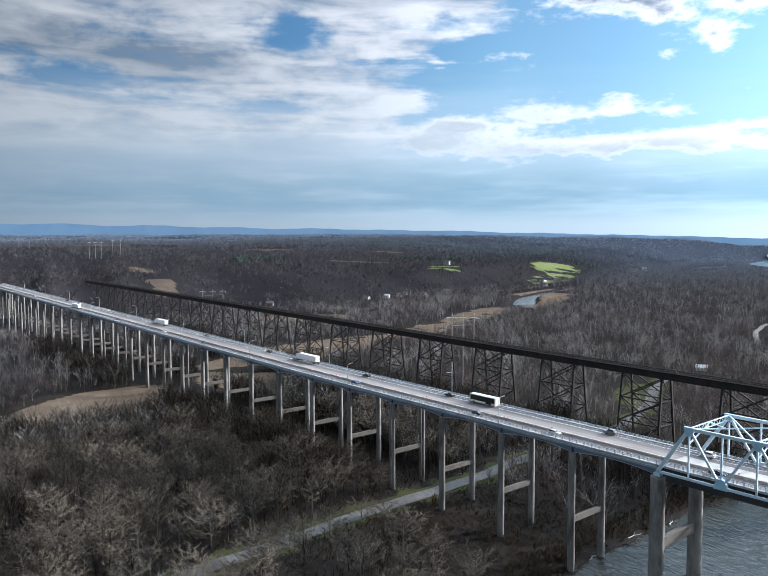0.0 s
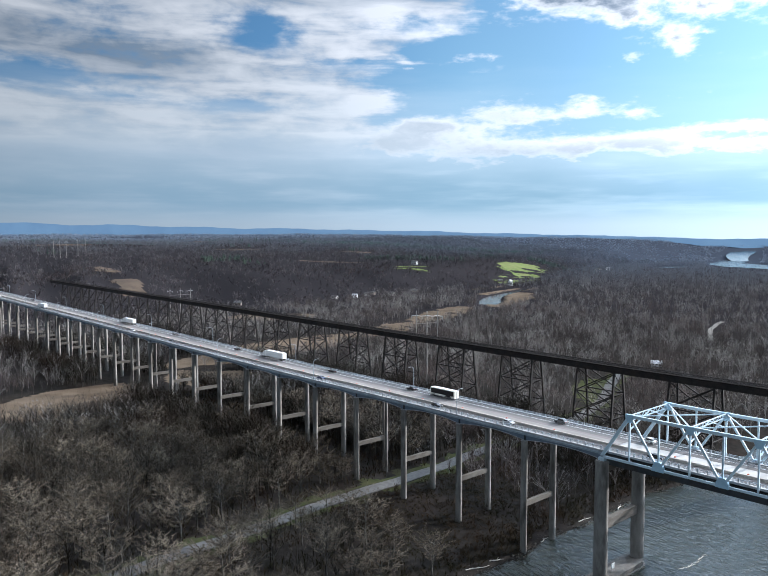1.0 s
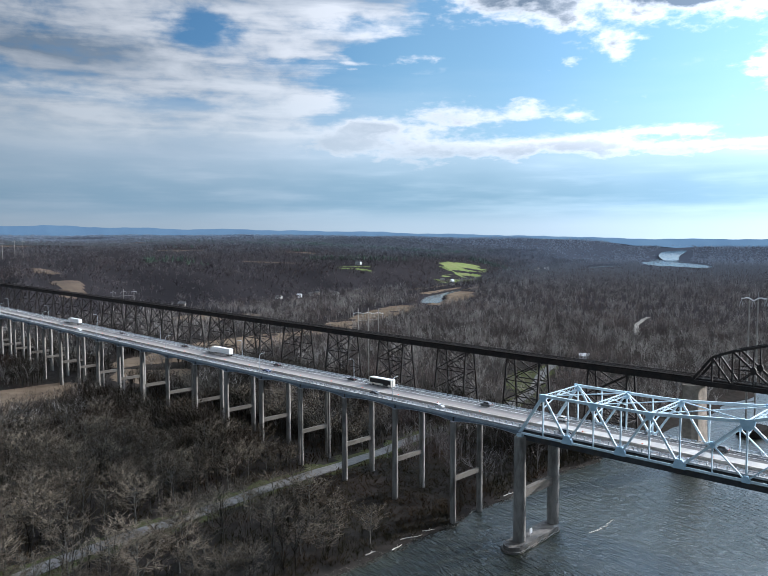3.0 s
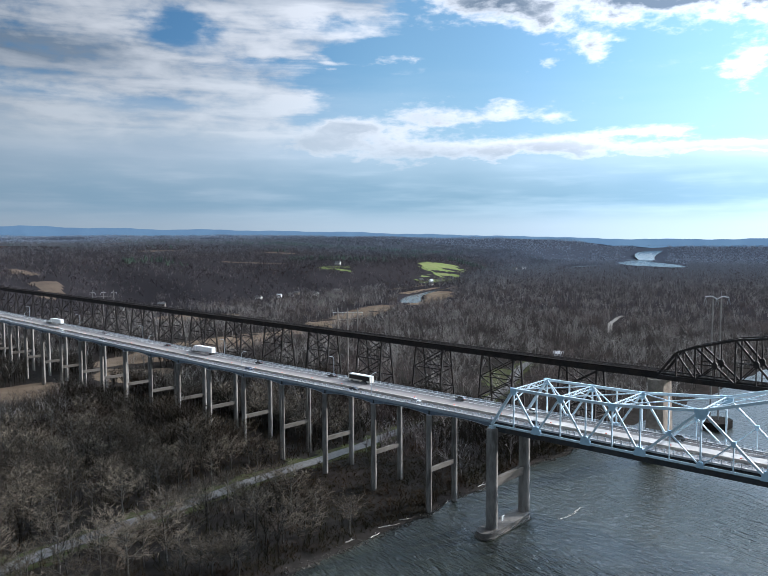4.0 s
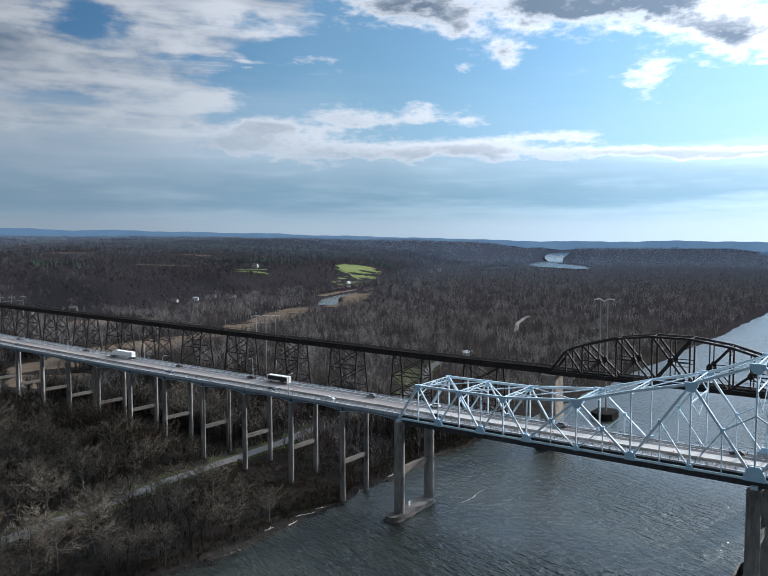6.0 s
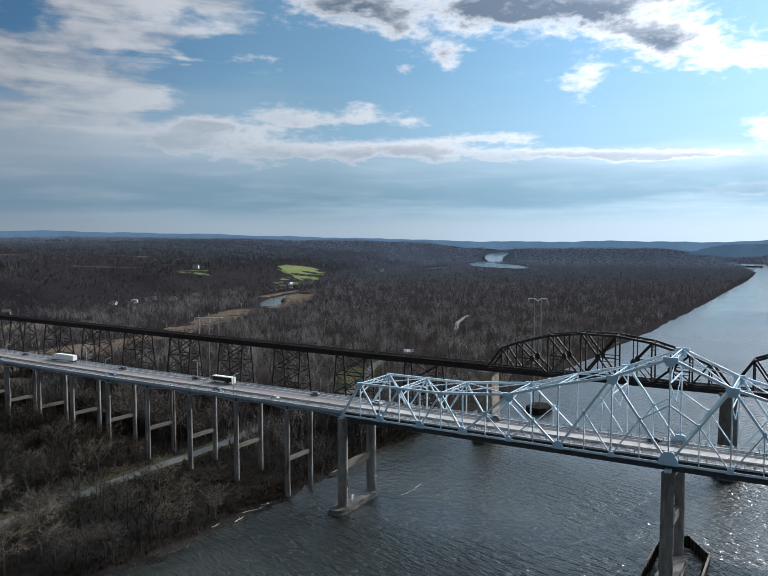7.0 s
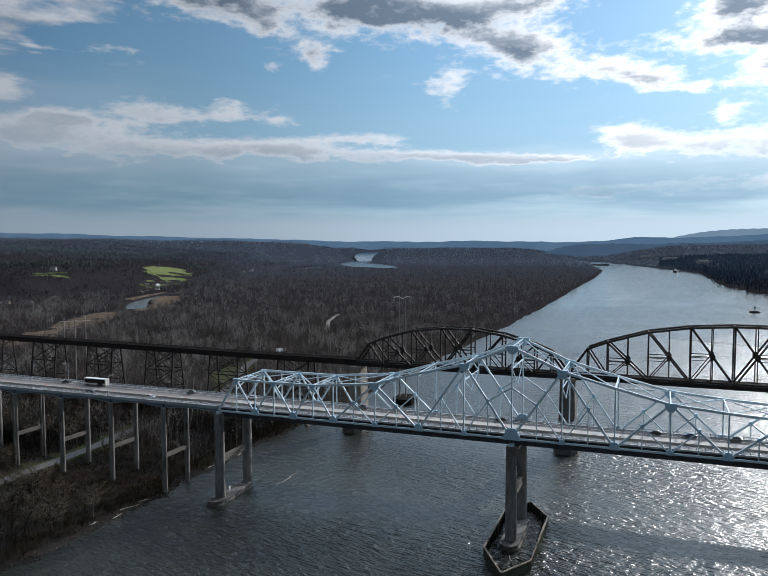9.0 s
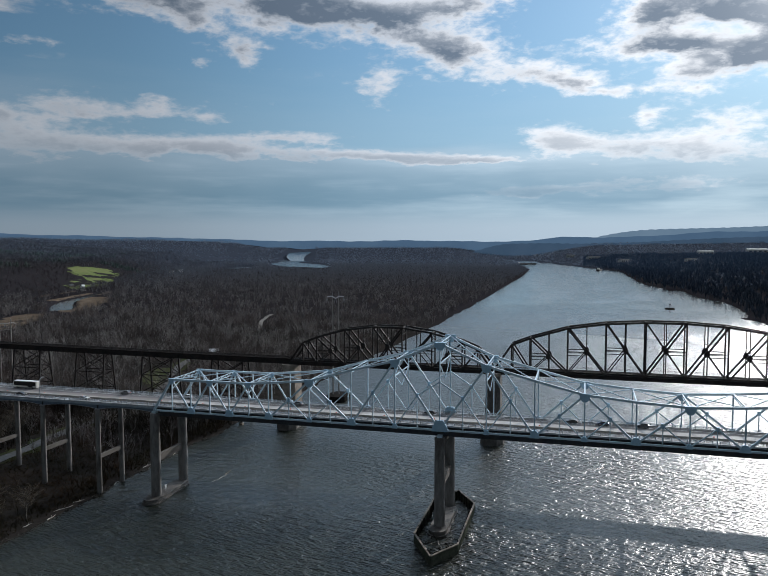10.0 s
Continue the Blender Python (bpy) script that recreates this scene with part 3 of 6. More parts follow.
def land(x, y):
    """Ground height in metres."""
    x, y = np.asarray(x, float), np.asarray(y, float)
    wob = 2.2 * waves(x, y, 45, 3) + 1.2 * waves(x, y, 17, 5)
    left = np.interp(y, SHORE_Y, SHORE_X) + wob - x          # metres inland on the near bank
    right = x - np.interp(y, FAR_Y, FAR_X) + wob
    inland = np.maximum(left, right)
    z = np.where(inland < 0, np.maximum(inland * 0.25, -4.0), 2.2 * smooth(inland / 13) + 1.2 * smooth((inland - 20) / 150))
    z = z + np.where(inland > 10, 0.35 * waves(x, y, 60, 7), 0)
    foot = np.interp(y, FOOT_Y, FOOT_X) + 55 * waves(x, y, 700, 9)
    up = foot - x
    z = z + np.where(left > 0, 40 * smooth(up / 230) + 46 * smooth((up - 150) / 1100) * (1 + 0.12 * waves(x, y, 600, 13)), 0)
    gully = np.abs(waves(y + 0.25 * x, 0.2 * x, 330, 23)) * smooth(up / 130) * (1 - smooth((up - 330) / 500)) * (1 - smooth((y - 620) / 300))
    z = z - np.where(left > 0, 17 * gully, 0)
    z = z + np.where(right > 30, 26 * smooth((right - 60) / 500) + 14 * smooth((right - 500) / 900), 0)
    r = np.hypot(x - 140, y + 220)
    z = z + 50 * smooth((r - 3500) / 1500) * smooth((inland - 30) / 450)
    rim = 26 * smooth((r - 2500) / 2300) * smooth((np.degrees(np.arctan2(y + 220, x - 140)) - 118) / 28)
    z = z + np.where(up > 0, rim, 0)
    ridge = np.where(up > 0, np.minimum(z, 97 + 6 * waves(x, y, 500, 21) + rim), z + 0.4 * rim)
    ridge = np.where(far_reach(x, y) > -0.1, np.minimum(ridge, np.maximum((np.hypot(x - 181, y + 275) - 3700) / 1100, 0) * 38 - 3.0), ridge)
    p = pool_depth(x, y)
    return np.where(p > 0, np.minimum(ridge, -0.6), np.where(p > -0.25, np.minimum(ridge, 1.0 + 6 * -p), ridge))


def axis_lines(core0, core1, step, lo, hi, grow=1.09):
    mid = list(np.arange(core0, core1 + 0.1, step))
    a, s, out = core0, step, []
    while a > lo:
        s *= grow
        a -= s
        out.append(max(a, lo))
    b, s = core1, step
    while b < hi:
        s *= grow
        b += s
        mid.append(min(b, hi))
    return np.array(out[::-1] + mid)


def build_ground():
    xs, ys = axis_lines(-320, 60, 5, -5200, 5200), axis_lines(-160, 200, 5, -5200, 5200, 1.075)
    # closer lines over the creek and the backwater
    xs = np.unique(np.concatenate([xs, np.arange(-830, -600, 6.0), np.arange(-1400, -840, 28.0)]))
    ys = np.unique(np.concatenate([ys, np.arange(680, 1030, 7.0), np.arange(2050, 3000, 28.0)]))
    gx, gy = np.meshgrid(xs, ys)
    gz = land(gx, gy)
    v = np.stack([gx, gy, gz], -1).reshape(-1, 3)
    nx, ny = len(xs), len(ys)
    i = (np.arange(ny - 1)[:, None] * nx + np.arange(nx - 1)[None]).ravel()
    t = np.concatenate([np.stack([i, i + 1, i + nx + 1], 1), np.stack([i, i + nx + 1, i + nx], 1)])
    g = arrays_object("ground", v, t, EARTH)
    g.data.shade_smooth()
    tagged(g, "brown leaf-littered river flat rising to wooded hills", "ground", kind="structure")
    w = Mesh().add([(-3200, -5000, 0), (700, -5000, 0), (700, 5000, 0), (-3200, 5000, 0)], [(0, 1, 2, 3)]).object("water", WATER)
    tagged(w, "wide grey river rippled by wind, glittering towards the sun", "water", kind="structure")


def drape(name, inside, x0, y0, x1, y1, step, mat, label, category, lift=0.12):
    """A sheet laid over the ground wherever inside(x, y) holds."""
    xs, ys = np.arange(x0, x1, step), np.arange(y0, y1, step)
    gx, gy = np.meshgrid(xs, ys)
    keep = inside(gx, gy)
    gz = land(gx, gy) + lift
    idx = np.arange(gx.size).reshape(gx.shape)
    q = keep[:-1, :-1] & keep[1:, :-1] & keep[:-1, 1:] & keep[1:, 1:]
    a, b, c, d = idx[:-1, :-1][q], idx[:-1, 1:][q], idx[1:, 1:][q], idx[1:, :-1][q]
    t = np.concatenate([np.stack([a, b, c], 1), np.stack([a, c, d], 1)])
    used, inv = np.unique(t, return_inverse=True)
    v = np.stack([gx, gy, gz], -1).reshape(-1, 3)[used]
    ob = arrays_object(name, v, inv.reshape(-1, 3), mat)
    ob.data.shade_smooth()
    return tagged(ob, label, category, kind="structure")


def ribbon(name, line, width, mat, label, category, lift=0.2, step=3.0):
    """A road or path along a line of plan points."""
    pts = [Vector((*p, 0)) for p in line]
    way = []
    for i in range(len(pts) - 1):
        p0, p1, p2, p3 = pts[max(i - 1, 0)], pts[i], pts[i + 1], pts[min(i + 2, len(pts) - 1)]
        n = max(2, int((p2 - p1).length / step))
        for k in range(n):
            t = k / n
            way.append(0.5 * ((2 * p1) + (p2 - p0) * t + (2 * p0 - 5 * p1 + 4 * p2 - p3) * t * t + (3 * p1 - p0 - 3 * p2 + p3) * t ** 3))
    way.append(pts[-1])
    m, vs, fs = Mesh(), [], []
    for i, p in enumerate(way):
        d = (way[min(i + 1, len(way) - 1)] - way[max(i - 1, 0)]).normalized()
        s = Vector((-d.y, d.x, 0)) * width / 2
        z = max(float(land(p.x, p.y)), float(land(p.x + s.x, p.y + s.y)), float(land(p.x - s.x, p.y - s.y))) + lift
        vs += [(p.x + s.x, p.y + s.y, z - 0.5), (p.x + s.x, p.y + s.y, z), (p.x - s.x, p.y - s.y, z), (p.x - s.x, p.y - s.y, z - 0.5)]
        if i:
            a = 4 * i
            fs += [(a - 4, a - 3, a + 1, a), (a - 3, a - 2, a + 2, a + 1), (a - 2, a - 1, a + 3, a + 2)]
    return tagged(m.add(vs, fs).object(name, mat), label, category, kind="structure")


build_ground()


# ------------------------------------------------------------ far ridges at the skyline
def build_ridge(name, radius, a0, a1, height, seed, mat, label):
    rs = np.random.RandomState(seed)
    ks = [(rs.uniform(0.05, 0.5), rs.uniform(0, 6.28), rs.uniform(0.4, 1)) for _ in range(9)]
    vs, fs = [], []
    for i, a in enumerate(np.linspace(a0, a1, 260)):
        n = sum(w * math.sin(k * a * 2.2 + ph) for k, ph, w in ks) / 6
        top = height(a) * (1 + 0.06 * n) + 2.0 * math.sin(a * 9 + seed) * rs.uniform(0.4, 1)
        c, s = math.cos(radians(a)), math.sin(radians(a))
        for r, z in ((radius - 60, -20), (radius - 25, top * 0.55), (radius, top), (radius + 25, -20)):
            vs.append((140 + r * c, -220 + r * s, z))
        if i:
            b = 4 * i
            fs += [(b - 4 + k, b - 3 + k, b + 1 + k, b + k) for k in range(3)]
    ob = Mesh().add(vs, fs).object(name, mat, smooth=True)
    return tagged(ob, label, "backdrop", kind="structure")


RIDGE_AZ = (60, 77, 80, 83, 86.5, 88.3, 90, 91.5, 93, 97, 101, 103, 106, 113, 123, 136, 148, 159, 168, 190)
RIDGE_H = (190, 158, 153, 137, 119, 114, 123, 119, 98, 89, 96, 103, 96, 97, 123, 151, 174, 191, 203, 210)
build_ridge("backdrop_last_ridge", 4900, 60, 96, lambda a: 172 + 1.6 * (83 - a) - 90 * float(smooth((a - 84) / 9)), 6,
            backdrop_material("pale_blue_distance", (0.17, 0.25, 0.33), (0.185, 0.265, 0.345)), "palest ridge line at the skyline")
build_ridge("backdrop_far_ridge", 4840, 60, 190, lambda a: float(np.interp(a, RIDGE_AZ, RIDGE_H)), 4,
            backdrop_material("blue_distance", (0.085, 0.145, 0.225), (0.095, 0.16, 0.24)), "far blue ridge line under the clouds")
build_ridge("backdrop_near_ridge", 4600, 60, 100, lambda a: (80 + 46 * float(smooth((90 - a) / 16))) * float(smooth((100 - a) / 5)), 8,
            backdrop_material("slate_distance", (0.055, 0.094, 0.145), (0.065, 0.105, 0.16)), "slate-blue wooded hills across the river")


# ------------------------------------------------------------ road bridge: trusses
P = 18.29                    # main panel
W = 23.5                     # between the two trusses
ZB = 40.5                    # middle of the bottom chord
TOP = {0.5: 54.6, 1.5: 54.6, 2.5: 54.7, 4: 57.2, 5: 62.6, 6: 67.2, 7: 74.8, 8: 66.8, 9: 62.0, 10: 57.6, 11: 56.0, 12: 55.0}


def top_z(k):
    k = k if k <= 12 else 24 - k
    ks = sorted(TOP)
    return float(np.interp(k, ks, [TOP[q] for q in ks]))


def build_truss_bridge():
    root = thing("truss_bridge", (0, 0, 40), "pale blue painted steel cantilever truss road bridge over the river", "bridge")

    def member(name, a, b, w, h, y, mat=BLUE, laced=False):
        m = Mesh()
        pa, pb = Vector((a[0] * P, y, a[1])), Vector((b[0] * P, y, b[1]))
        if laced:
            d = (pb - pa).normalized()
            u = Vector((-d.z, 0, d.x)) * (h / 2 - 0.06)
            m.bar(pa + u, pb + u, w, 0.12).bar(pa - u, pb - u, w, 0.12)
            m.bar(pa, pb, w * 0.5, h * 0.72)
        else:
            m.bar(pa, pb, w, h)
        return m.object(name, mat, root)

    def gusset(k, z, y, w, h, up):
        s = 1 if up else -1
        w, h = w * 1.22, h * 1.15
        o = [(k * P - w, z - s * 0.5), (k * P + w, z - s * 0.5), (k * P + w * 0.92, z + s * h * 0.35), (k * P + w * 0.45, z + s * h), (k * P - w * 0.45, z + s * h), (k * P - w * 0.92, z + s * h * 0.35)]
        m = Mesh().prism(o, "y", y - 0.5, y + 0.5)
        m.object("gusset_plate", GUSSET, root, "stronger blue gusset plate")

    big = [1, 2, 3, 5, 7, 9, 11, 13, 15, 17, 19, 21, 22, 23]
    tops = [0.5, 1.5, 2.5, 4, 6, 8, 10, 12, 14, 16, 18, 20, 21.5, 22.5, 23.5]
    for y in (0.0, W):
        for i in range(24):
            member("bottom_chord", (i, ZB), (i + 1, ZB), 0.75, 0.66, y)
        chord = [0.5, 1.5, 2.5, 4, 5, 6, 7, 8, 9, 10, 11, 12]
        chord += [24 - k for k in chord[-2::-1]]
        for a, b in zip(chord, chord[1:]):
            member("top_chord", (a, top_z(a)), (b, top_z(b)), 0.75, 0.9, y)
        for a, b in ((0, 0.5), (24, 23.5)):
            member("end_post", (a, ZB), (b, top_z(b)), 0.75, 0.95, y)
        for k in big:
            gusset(k, ZB, y, 1.5 if k not in (7, 17) else 2.6, 2.0 if k not in (7, 17) else 3.4, True)
        for k in tops:
            gusset(k, top_z(k), y, 1.7 if k in (4, 6, 8, 10, 12, 14, 16, 18, 20) else 1.1, 2.2 if k in (4, 6, 8, 10, 12, 14, 16, 18, 20) else 1.7, False)
        for k in (7, 17):
            gusset(k, top_z(k), y, 1.9, 2.2, False)
        for k in (4, 6, 8, 10, 12, 14, 16, 18, 20):
            gusset(k, ZB, y, 0.9, 1.2, True)
        # end panels: simple zigzag, with posts at each half panel
        for mirror in (False, True):
            f = (lambda k: 24 - k) if mirror else (lambda k: k)
            for a, b in ((0.5, 1), (1, 1.5), (1.5, 2), (2, 2.5), (2.5, 3)):
                za, zb = (top_z(a) if a % 1 else ZB), (top_z(b) if b % 1 else ZB)
                member("diagonal", (f(a), za), (f(b), zb), 0.5, 0.62, y)
            for k in (0.5, 1, 1.5, 2, 2.5, 3):
                member("post", (f(k), ZB), (f(k), top_z(k)), 0.5, 0.42, y, laced=k % 1 == 0)
        # main panels two wide, each diagonal carrying a short strut and hanger
        for a, b in ((3, 4), (5, 4), (5, 6), (7, 6), (7, 8), (9, 8), (9, 10), (11, 10), (11, 12), (13, 12), (13, 14), (15, 14), (15, 16), (17, 16), (17, 18), (19, 18), (19, 20), (21, 20)):
            zt = top_z(b)
            member("main_diagonal", (a, ZB), (b, zt), 0.65, 0.75, y)
            mx, mz = (a + b) / 2, (ZB + zt) / 2
            member("hanger", (mx, ZB), (mx, mz), 0.36, 0.32, y)
            member("sub_diagonal", (mx, mz), (b, ZB), 0.42, 0.40, y)
            gusset(mx, mz + 0.35, y, 0.5, 1.05, False)
        for k in range(4, 21):
            member("post", (k, ZB), (k, top_z(k)), 0.5, 0.46, y, laced=k % 2 == 1)
        for k in (7, 17):
            za, zb = (ZB + top_z(6)) / 2, (ZB + top_z(8)) / 2
            zm = (ZB + top_z(7)) / 2 + 2.0
            for s, zz in ((-0.5, za), (0.5, zb)):
                member("tower_strut", (k + s, zz), (k, zm), 0.45, 0.5, y)
    for k in sorted(set(chord + [0.5])):
        z = top_z(k)
        m = Mesh()
        deep = 1.5 if k in (0.5, 6, 7, 8, 16, 17, 18, 23.5) else 1.1
        m.bar((k * P, 0, z + 0.2), (k * P, W, z + 0.2), 0.42, 0.2, (1, 0, 0))
        m.bar((k * P, 0, z + 0.2 - deep), (k * P, W, z + 0.2 - deep), 0.42, 0.2, (1, 0, 0))
        for i in range(14):                       # zigzag lacing between the two flanges
            y0, y1 = W * i / 14, W * (i + 1) / 14
            za, zc = (z + 0.2, z + 0.2 - deep) if i % 2 else (z + 0.2 - deep, z + 0.2)
            m.bar((k * P, y0, za), (k * P, y1, zc), 0.2, 0.12, (1, 0, 0))
        m.object("top_strut", BLUE, root)
    for a, b in zip(chord, chord[1:]):
        za, zb = top_z(a), top_z(b)
        for p, q in ((0, W), (W, 0)):
            Mesh().bar((a * P, p, za), (b * P, q, zb), 0.32, 0.3, (0, 0, 1)).object("top_lateral", BLUE, root)
    # sway frames: inclined braces between the posts, deeper at the portals
    for k in (0.5, 1.5, 2.5, 4, 6, 7, 8, 10, 12, 14, 16, 17, 18, 20, 21.5, 22.5, 23.5):
        z = top_z(k)
        dip = {7: 8.0, 17: 8.0, 6: 6.0, 8: 6.0, 16: 6.0, 18: 6.0}.get(k, 4.2)
        m = Mesh()
        m.bar((k * P, 0, z - dip), (k * P, W / 2, z), 0.3, 0.32, (1, 0, 0))
        m.bar((k * P, W, z - dip), (k * P, W / 2, z), 0.3, 0.32, (1, 0, 0))
        if k in (6, 7, 8, 16, 17, 18):
            m.bar((k * P, 0, z - dip), (k * P, W, z - dip), 0.35, 0.4, (1, 0, 0))
            m.bar((k * P, 0, z - dip), (k * P, W / 2, z - dip * 2), 0.3, 0.3, (1, 0, 0))
            m.bar((k * P, W, z - dip), (k * P, W / 2, z - dip * 2), 0.3, 0.3, (1, 0, 0))
        m.object("sway_frame", BLUE, root)
    # floor beams and stringers
    for k in range(0, 49):
        m = Mesh()
        m.prism([(0.2, ZB - 0.2), (0.2, ZB + 0.6), (W - 0.2, ZB + 0.6), (W - 0.2, ZB - 0.2), (W - 2.5, ZB - 2.5), (2.5, ZB - 2.5)], "x", k * P / 2 - 0.25, k * P / 2 + 0.25)
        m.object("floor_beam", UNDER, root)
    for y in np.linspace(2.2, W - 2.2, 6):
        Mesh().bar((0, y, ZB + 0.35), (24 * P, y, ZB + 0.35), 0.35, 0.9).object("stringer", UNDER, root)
    # deepened and near-black to give the shaded band under the chord
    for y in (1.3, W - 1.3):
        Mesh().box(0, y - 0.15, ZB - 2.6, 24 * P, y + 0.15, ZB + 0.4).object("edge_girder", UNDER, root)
    return root


build_truss_bridge()


# ------------------------------------------------------------ road deck, parapets and the concrete viaduct
BENT = 29.8
NB = 30
ZD = 41.9                     # road surface over the river


def deck_z(x):
    u = max(0.0, -(x + 150))
    return ZD + 0.0115 * (math.sqrt(u * u + 3600) - 60) if u > 0 else ZD


def strip(name, y0, y1, zlo, zhi, x0, x1, mat, parent, label="", step=14.9):
    """A long slab that follows the road's rise."""
    m, vs, fs = Mesh(), [], []
    xs = list(np.arange(x0, x1, step)) + [x1]
    for i, x in enumerate(xs):
        z = deck_z(x)
        vs += [(x, y0, z + zlo), (x, y1, z + zlo), (x, y1, z + zhi), (x, y0, z + zhi)]
        if i:
            a = 4 * i
            fs += [(a - 4 + k, a - 4 + (k + 1) % 4, a + (k + 1) % 4, a + k) for k in range(4)]
    fs += [(0, 3, 2, 1), tuple(len(vs) - 4 + k for k in range(4))]
    return m.add(vs, fs).object(name, mat, parent, label)


XW = -BENT * NB               # where the viaduct meets the hillside


def build_deck():
    root = thing("road_deck", (0, W / 2, ZD), "long four-lane concrete bridge deck with worn lanes and parapets", "bridge deck")
    x1 = 24 * P + 60
    strip("slab", 1.0, W - 1.0, -0.42, -0.02, XW - 40, x1, OLD_DECK, root)
    # lanes from the near edge to the far one
    strip("shoulder", 1.9, 7.2, -0.02, 0.0, XW - 40, x1, OLD_DECK, root, "worn grey concrete shoulder")
    strip("median_barrier", 7.2, 7.75, -0.02, 0.8, XW - 40, x1, BARRIER, root, "low tan concrete barrier between the lanes")
    strip("fresh_lane", 7.75, 15.2, -0.02, 0.008, 0, x1, NEW_DECK, root, "bright fresh concrete lanes")
    strip("worn_lane", 7.75, 10.6, -0.02, 0.006, XW - 40, 0, RED_LANE, root, "worn pinkish lane")
    strip("fresh_lane", 10.6, 13.4, -0.02, 0.008, XW - 40, 0, MID_DECK, root, "bright worn concrete lane")
    strip("worn_lane", 13.4, 15.2, -0.02, 0.004, XW - 40, 0, OLD_DECK, root)
    strip("traffic_lane", 15.2, W - 1.9, -0.02, 0.002, XW - 40, x1, DARK_DECK, root, "dark asphalt traffic lanes")
    strip("lane_line", 18.5, 18.68, 0.0, 0.016, XW - 40, x1, WHITE, root)
    strip("edge_line", W - 2.6, W - 2.42, 0.0, 0.016, XW - 40, x1, WHITE, root)
    strip("edge_line", 4.5, 4.66, 0.0, 0.016, XW - 40, x1, WHITE, root)
    for y in (1.35, W - 1.35):
        strip("curb", y - 0.45, y + 0.45, -0.42, 0.22, XW - 40, x1, PARAPET, root)
        strip("rail_bar", y - 0.08, y + 0.08, 0.98, 1.14, XW - 40, x1, RAIL_STEEL, root)
        strip("rail_bar", y - 0.05, y + 0.05, 0.40, 0.48, XW - 40, x1, RAIL_STEEL, root)
        strip("rail_bar", y - 0.06, y + 0.06, 0.68, 0.78, XW - 40, x1, RAIL_STEEL, root)
    # posts of the railing
    post = Mesh().box(-0.11, -0.16, 0, 0.11, 0.16, 1.2).object("rail_post", RAIL_STEEL, root)
    post.location = Vector((24 * P, 1.35, deck_z(0) + 0.2)) - Vector((0, W / 2, ZD))
    rest = Mesh()
    for y in (1.35, W - 1.35):
        for i in range(1, 480):
            x = 24 * P - i * 2.75
            if x < XW:
                continue
            if -120 < x < 290 and y < 5:
                o = post.copy()
                scene.collection.objects.link(o)
                o.location = Vector((x, y, deck_z(x) + 0.2)) - Vector((0, W / 2, ZD))
            elif y < 5 or x > -400:
                z = deck_z(x)
                rest.box(x - 0.11, y - 0.16, z + 0.2, x + 0.11, y + 0.16, z + 1.2)
    tagged(rest.object("rail_post_rest", RAIL_STEEL, root), kind="stuff")
    return root


build_deck()


def build_viaduct():
    root = thing("concrete_viaduct", (XW / 2, W / 2, 0), "tall viaduct of twin concrete columns carrying a steel girder road deck", "viaduct")
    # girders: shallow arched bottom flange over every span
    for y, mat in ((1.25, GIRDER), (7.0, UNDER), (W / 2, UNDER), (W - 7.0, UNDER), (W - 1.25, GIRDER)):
        for k in range(NB):
            x0, x1 = -BENT * k, -BENT * (k + 1)
            top, bot = [], []
            for i in range(13):
                x = x0 + (x1 - x0) * i / 12
                s = abs(2 * i / 12 - 1)
                z = deck_z(x)
                top.append((x, z - 0.40))
                bot.append((x, z - 1.75 - 1.25 * s ** 2.2))
            n = "girder"
            Mesh().prism(top + bot[::-1], "y", y - 0.14, y + 0.14).object(n, mat, root)
            if y in (1.25, W - 1.25):
                # pale material puts the light caught by the flange into its colour
                m = Mesh().prism(bot + [(a, c - 0.12) for a, c in bot[::-1]], "y", y - 0.31, y + 0.31)
                m.object("bottom_flange", PARAPET, root)
    for y in (0.6, W - 0.6):
        strip("fascia_beam", y - 0.16, y + 0.16, -1.05, -0.44, XW - 40, -0.6, FASCIA, root, "blue-grey edge beam")
    for k in range(1, NB + 1):
        x = -BENT * k
        zt = deck_z(x) - 3.05
        # every fourth bent stands on split columns under a joint of the deck
        halves = ((-0.85, 0.62), (0.85, 0.62)) if k % 4 == 0 else ((0.0, 1.12),)
        for y in (0.75, 17.5):
            zg = float(land(x, y))
            for dx, r in halves:
                Mesh().tube((x + dx, y, zg - 1.5), (x + dx, y, zt), r * 1.06, r, 24, caps=False).object("column", CONCRETE, root, smooth=True)
            Mesh().box(x - 0.9, y - 0.9, zt, x + 0.9, y + 0.9, zt + 0.22).object("bearing", STEEL, root)
        h = zt - float(land(x, 10))
        if h > 16:
            z = float(land(x, 10)) + h * 0.435
            Mesh().box(x - 0.6, 1.6, z - 0.85, x + 0.6, 16.6, z + 0.85).object("cross_beam", BEAM, root)
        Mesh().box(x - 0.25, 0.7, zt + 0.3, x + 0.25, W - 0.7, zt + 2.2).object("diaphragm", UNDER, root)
    # abutment on the hillside
    za = float(land(XW - 10, W / 2))
    Mesh().box(XW - 45, 0.3, za - 6, XW - 1, W - 0.3, deck_z(XW) - 0.45).object("abutment", CONCRETE, root)


build_viaduct()


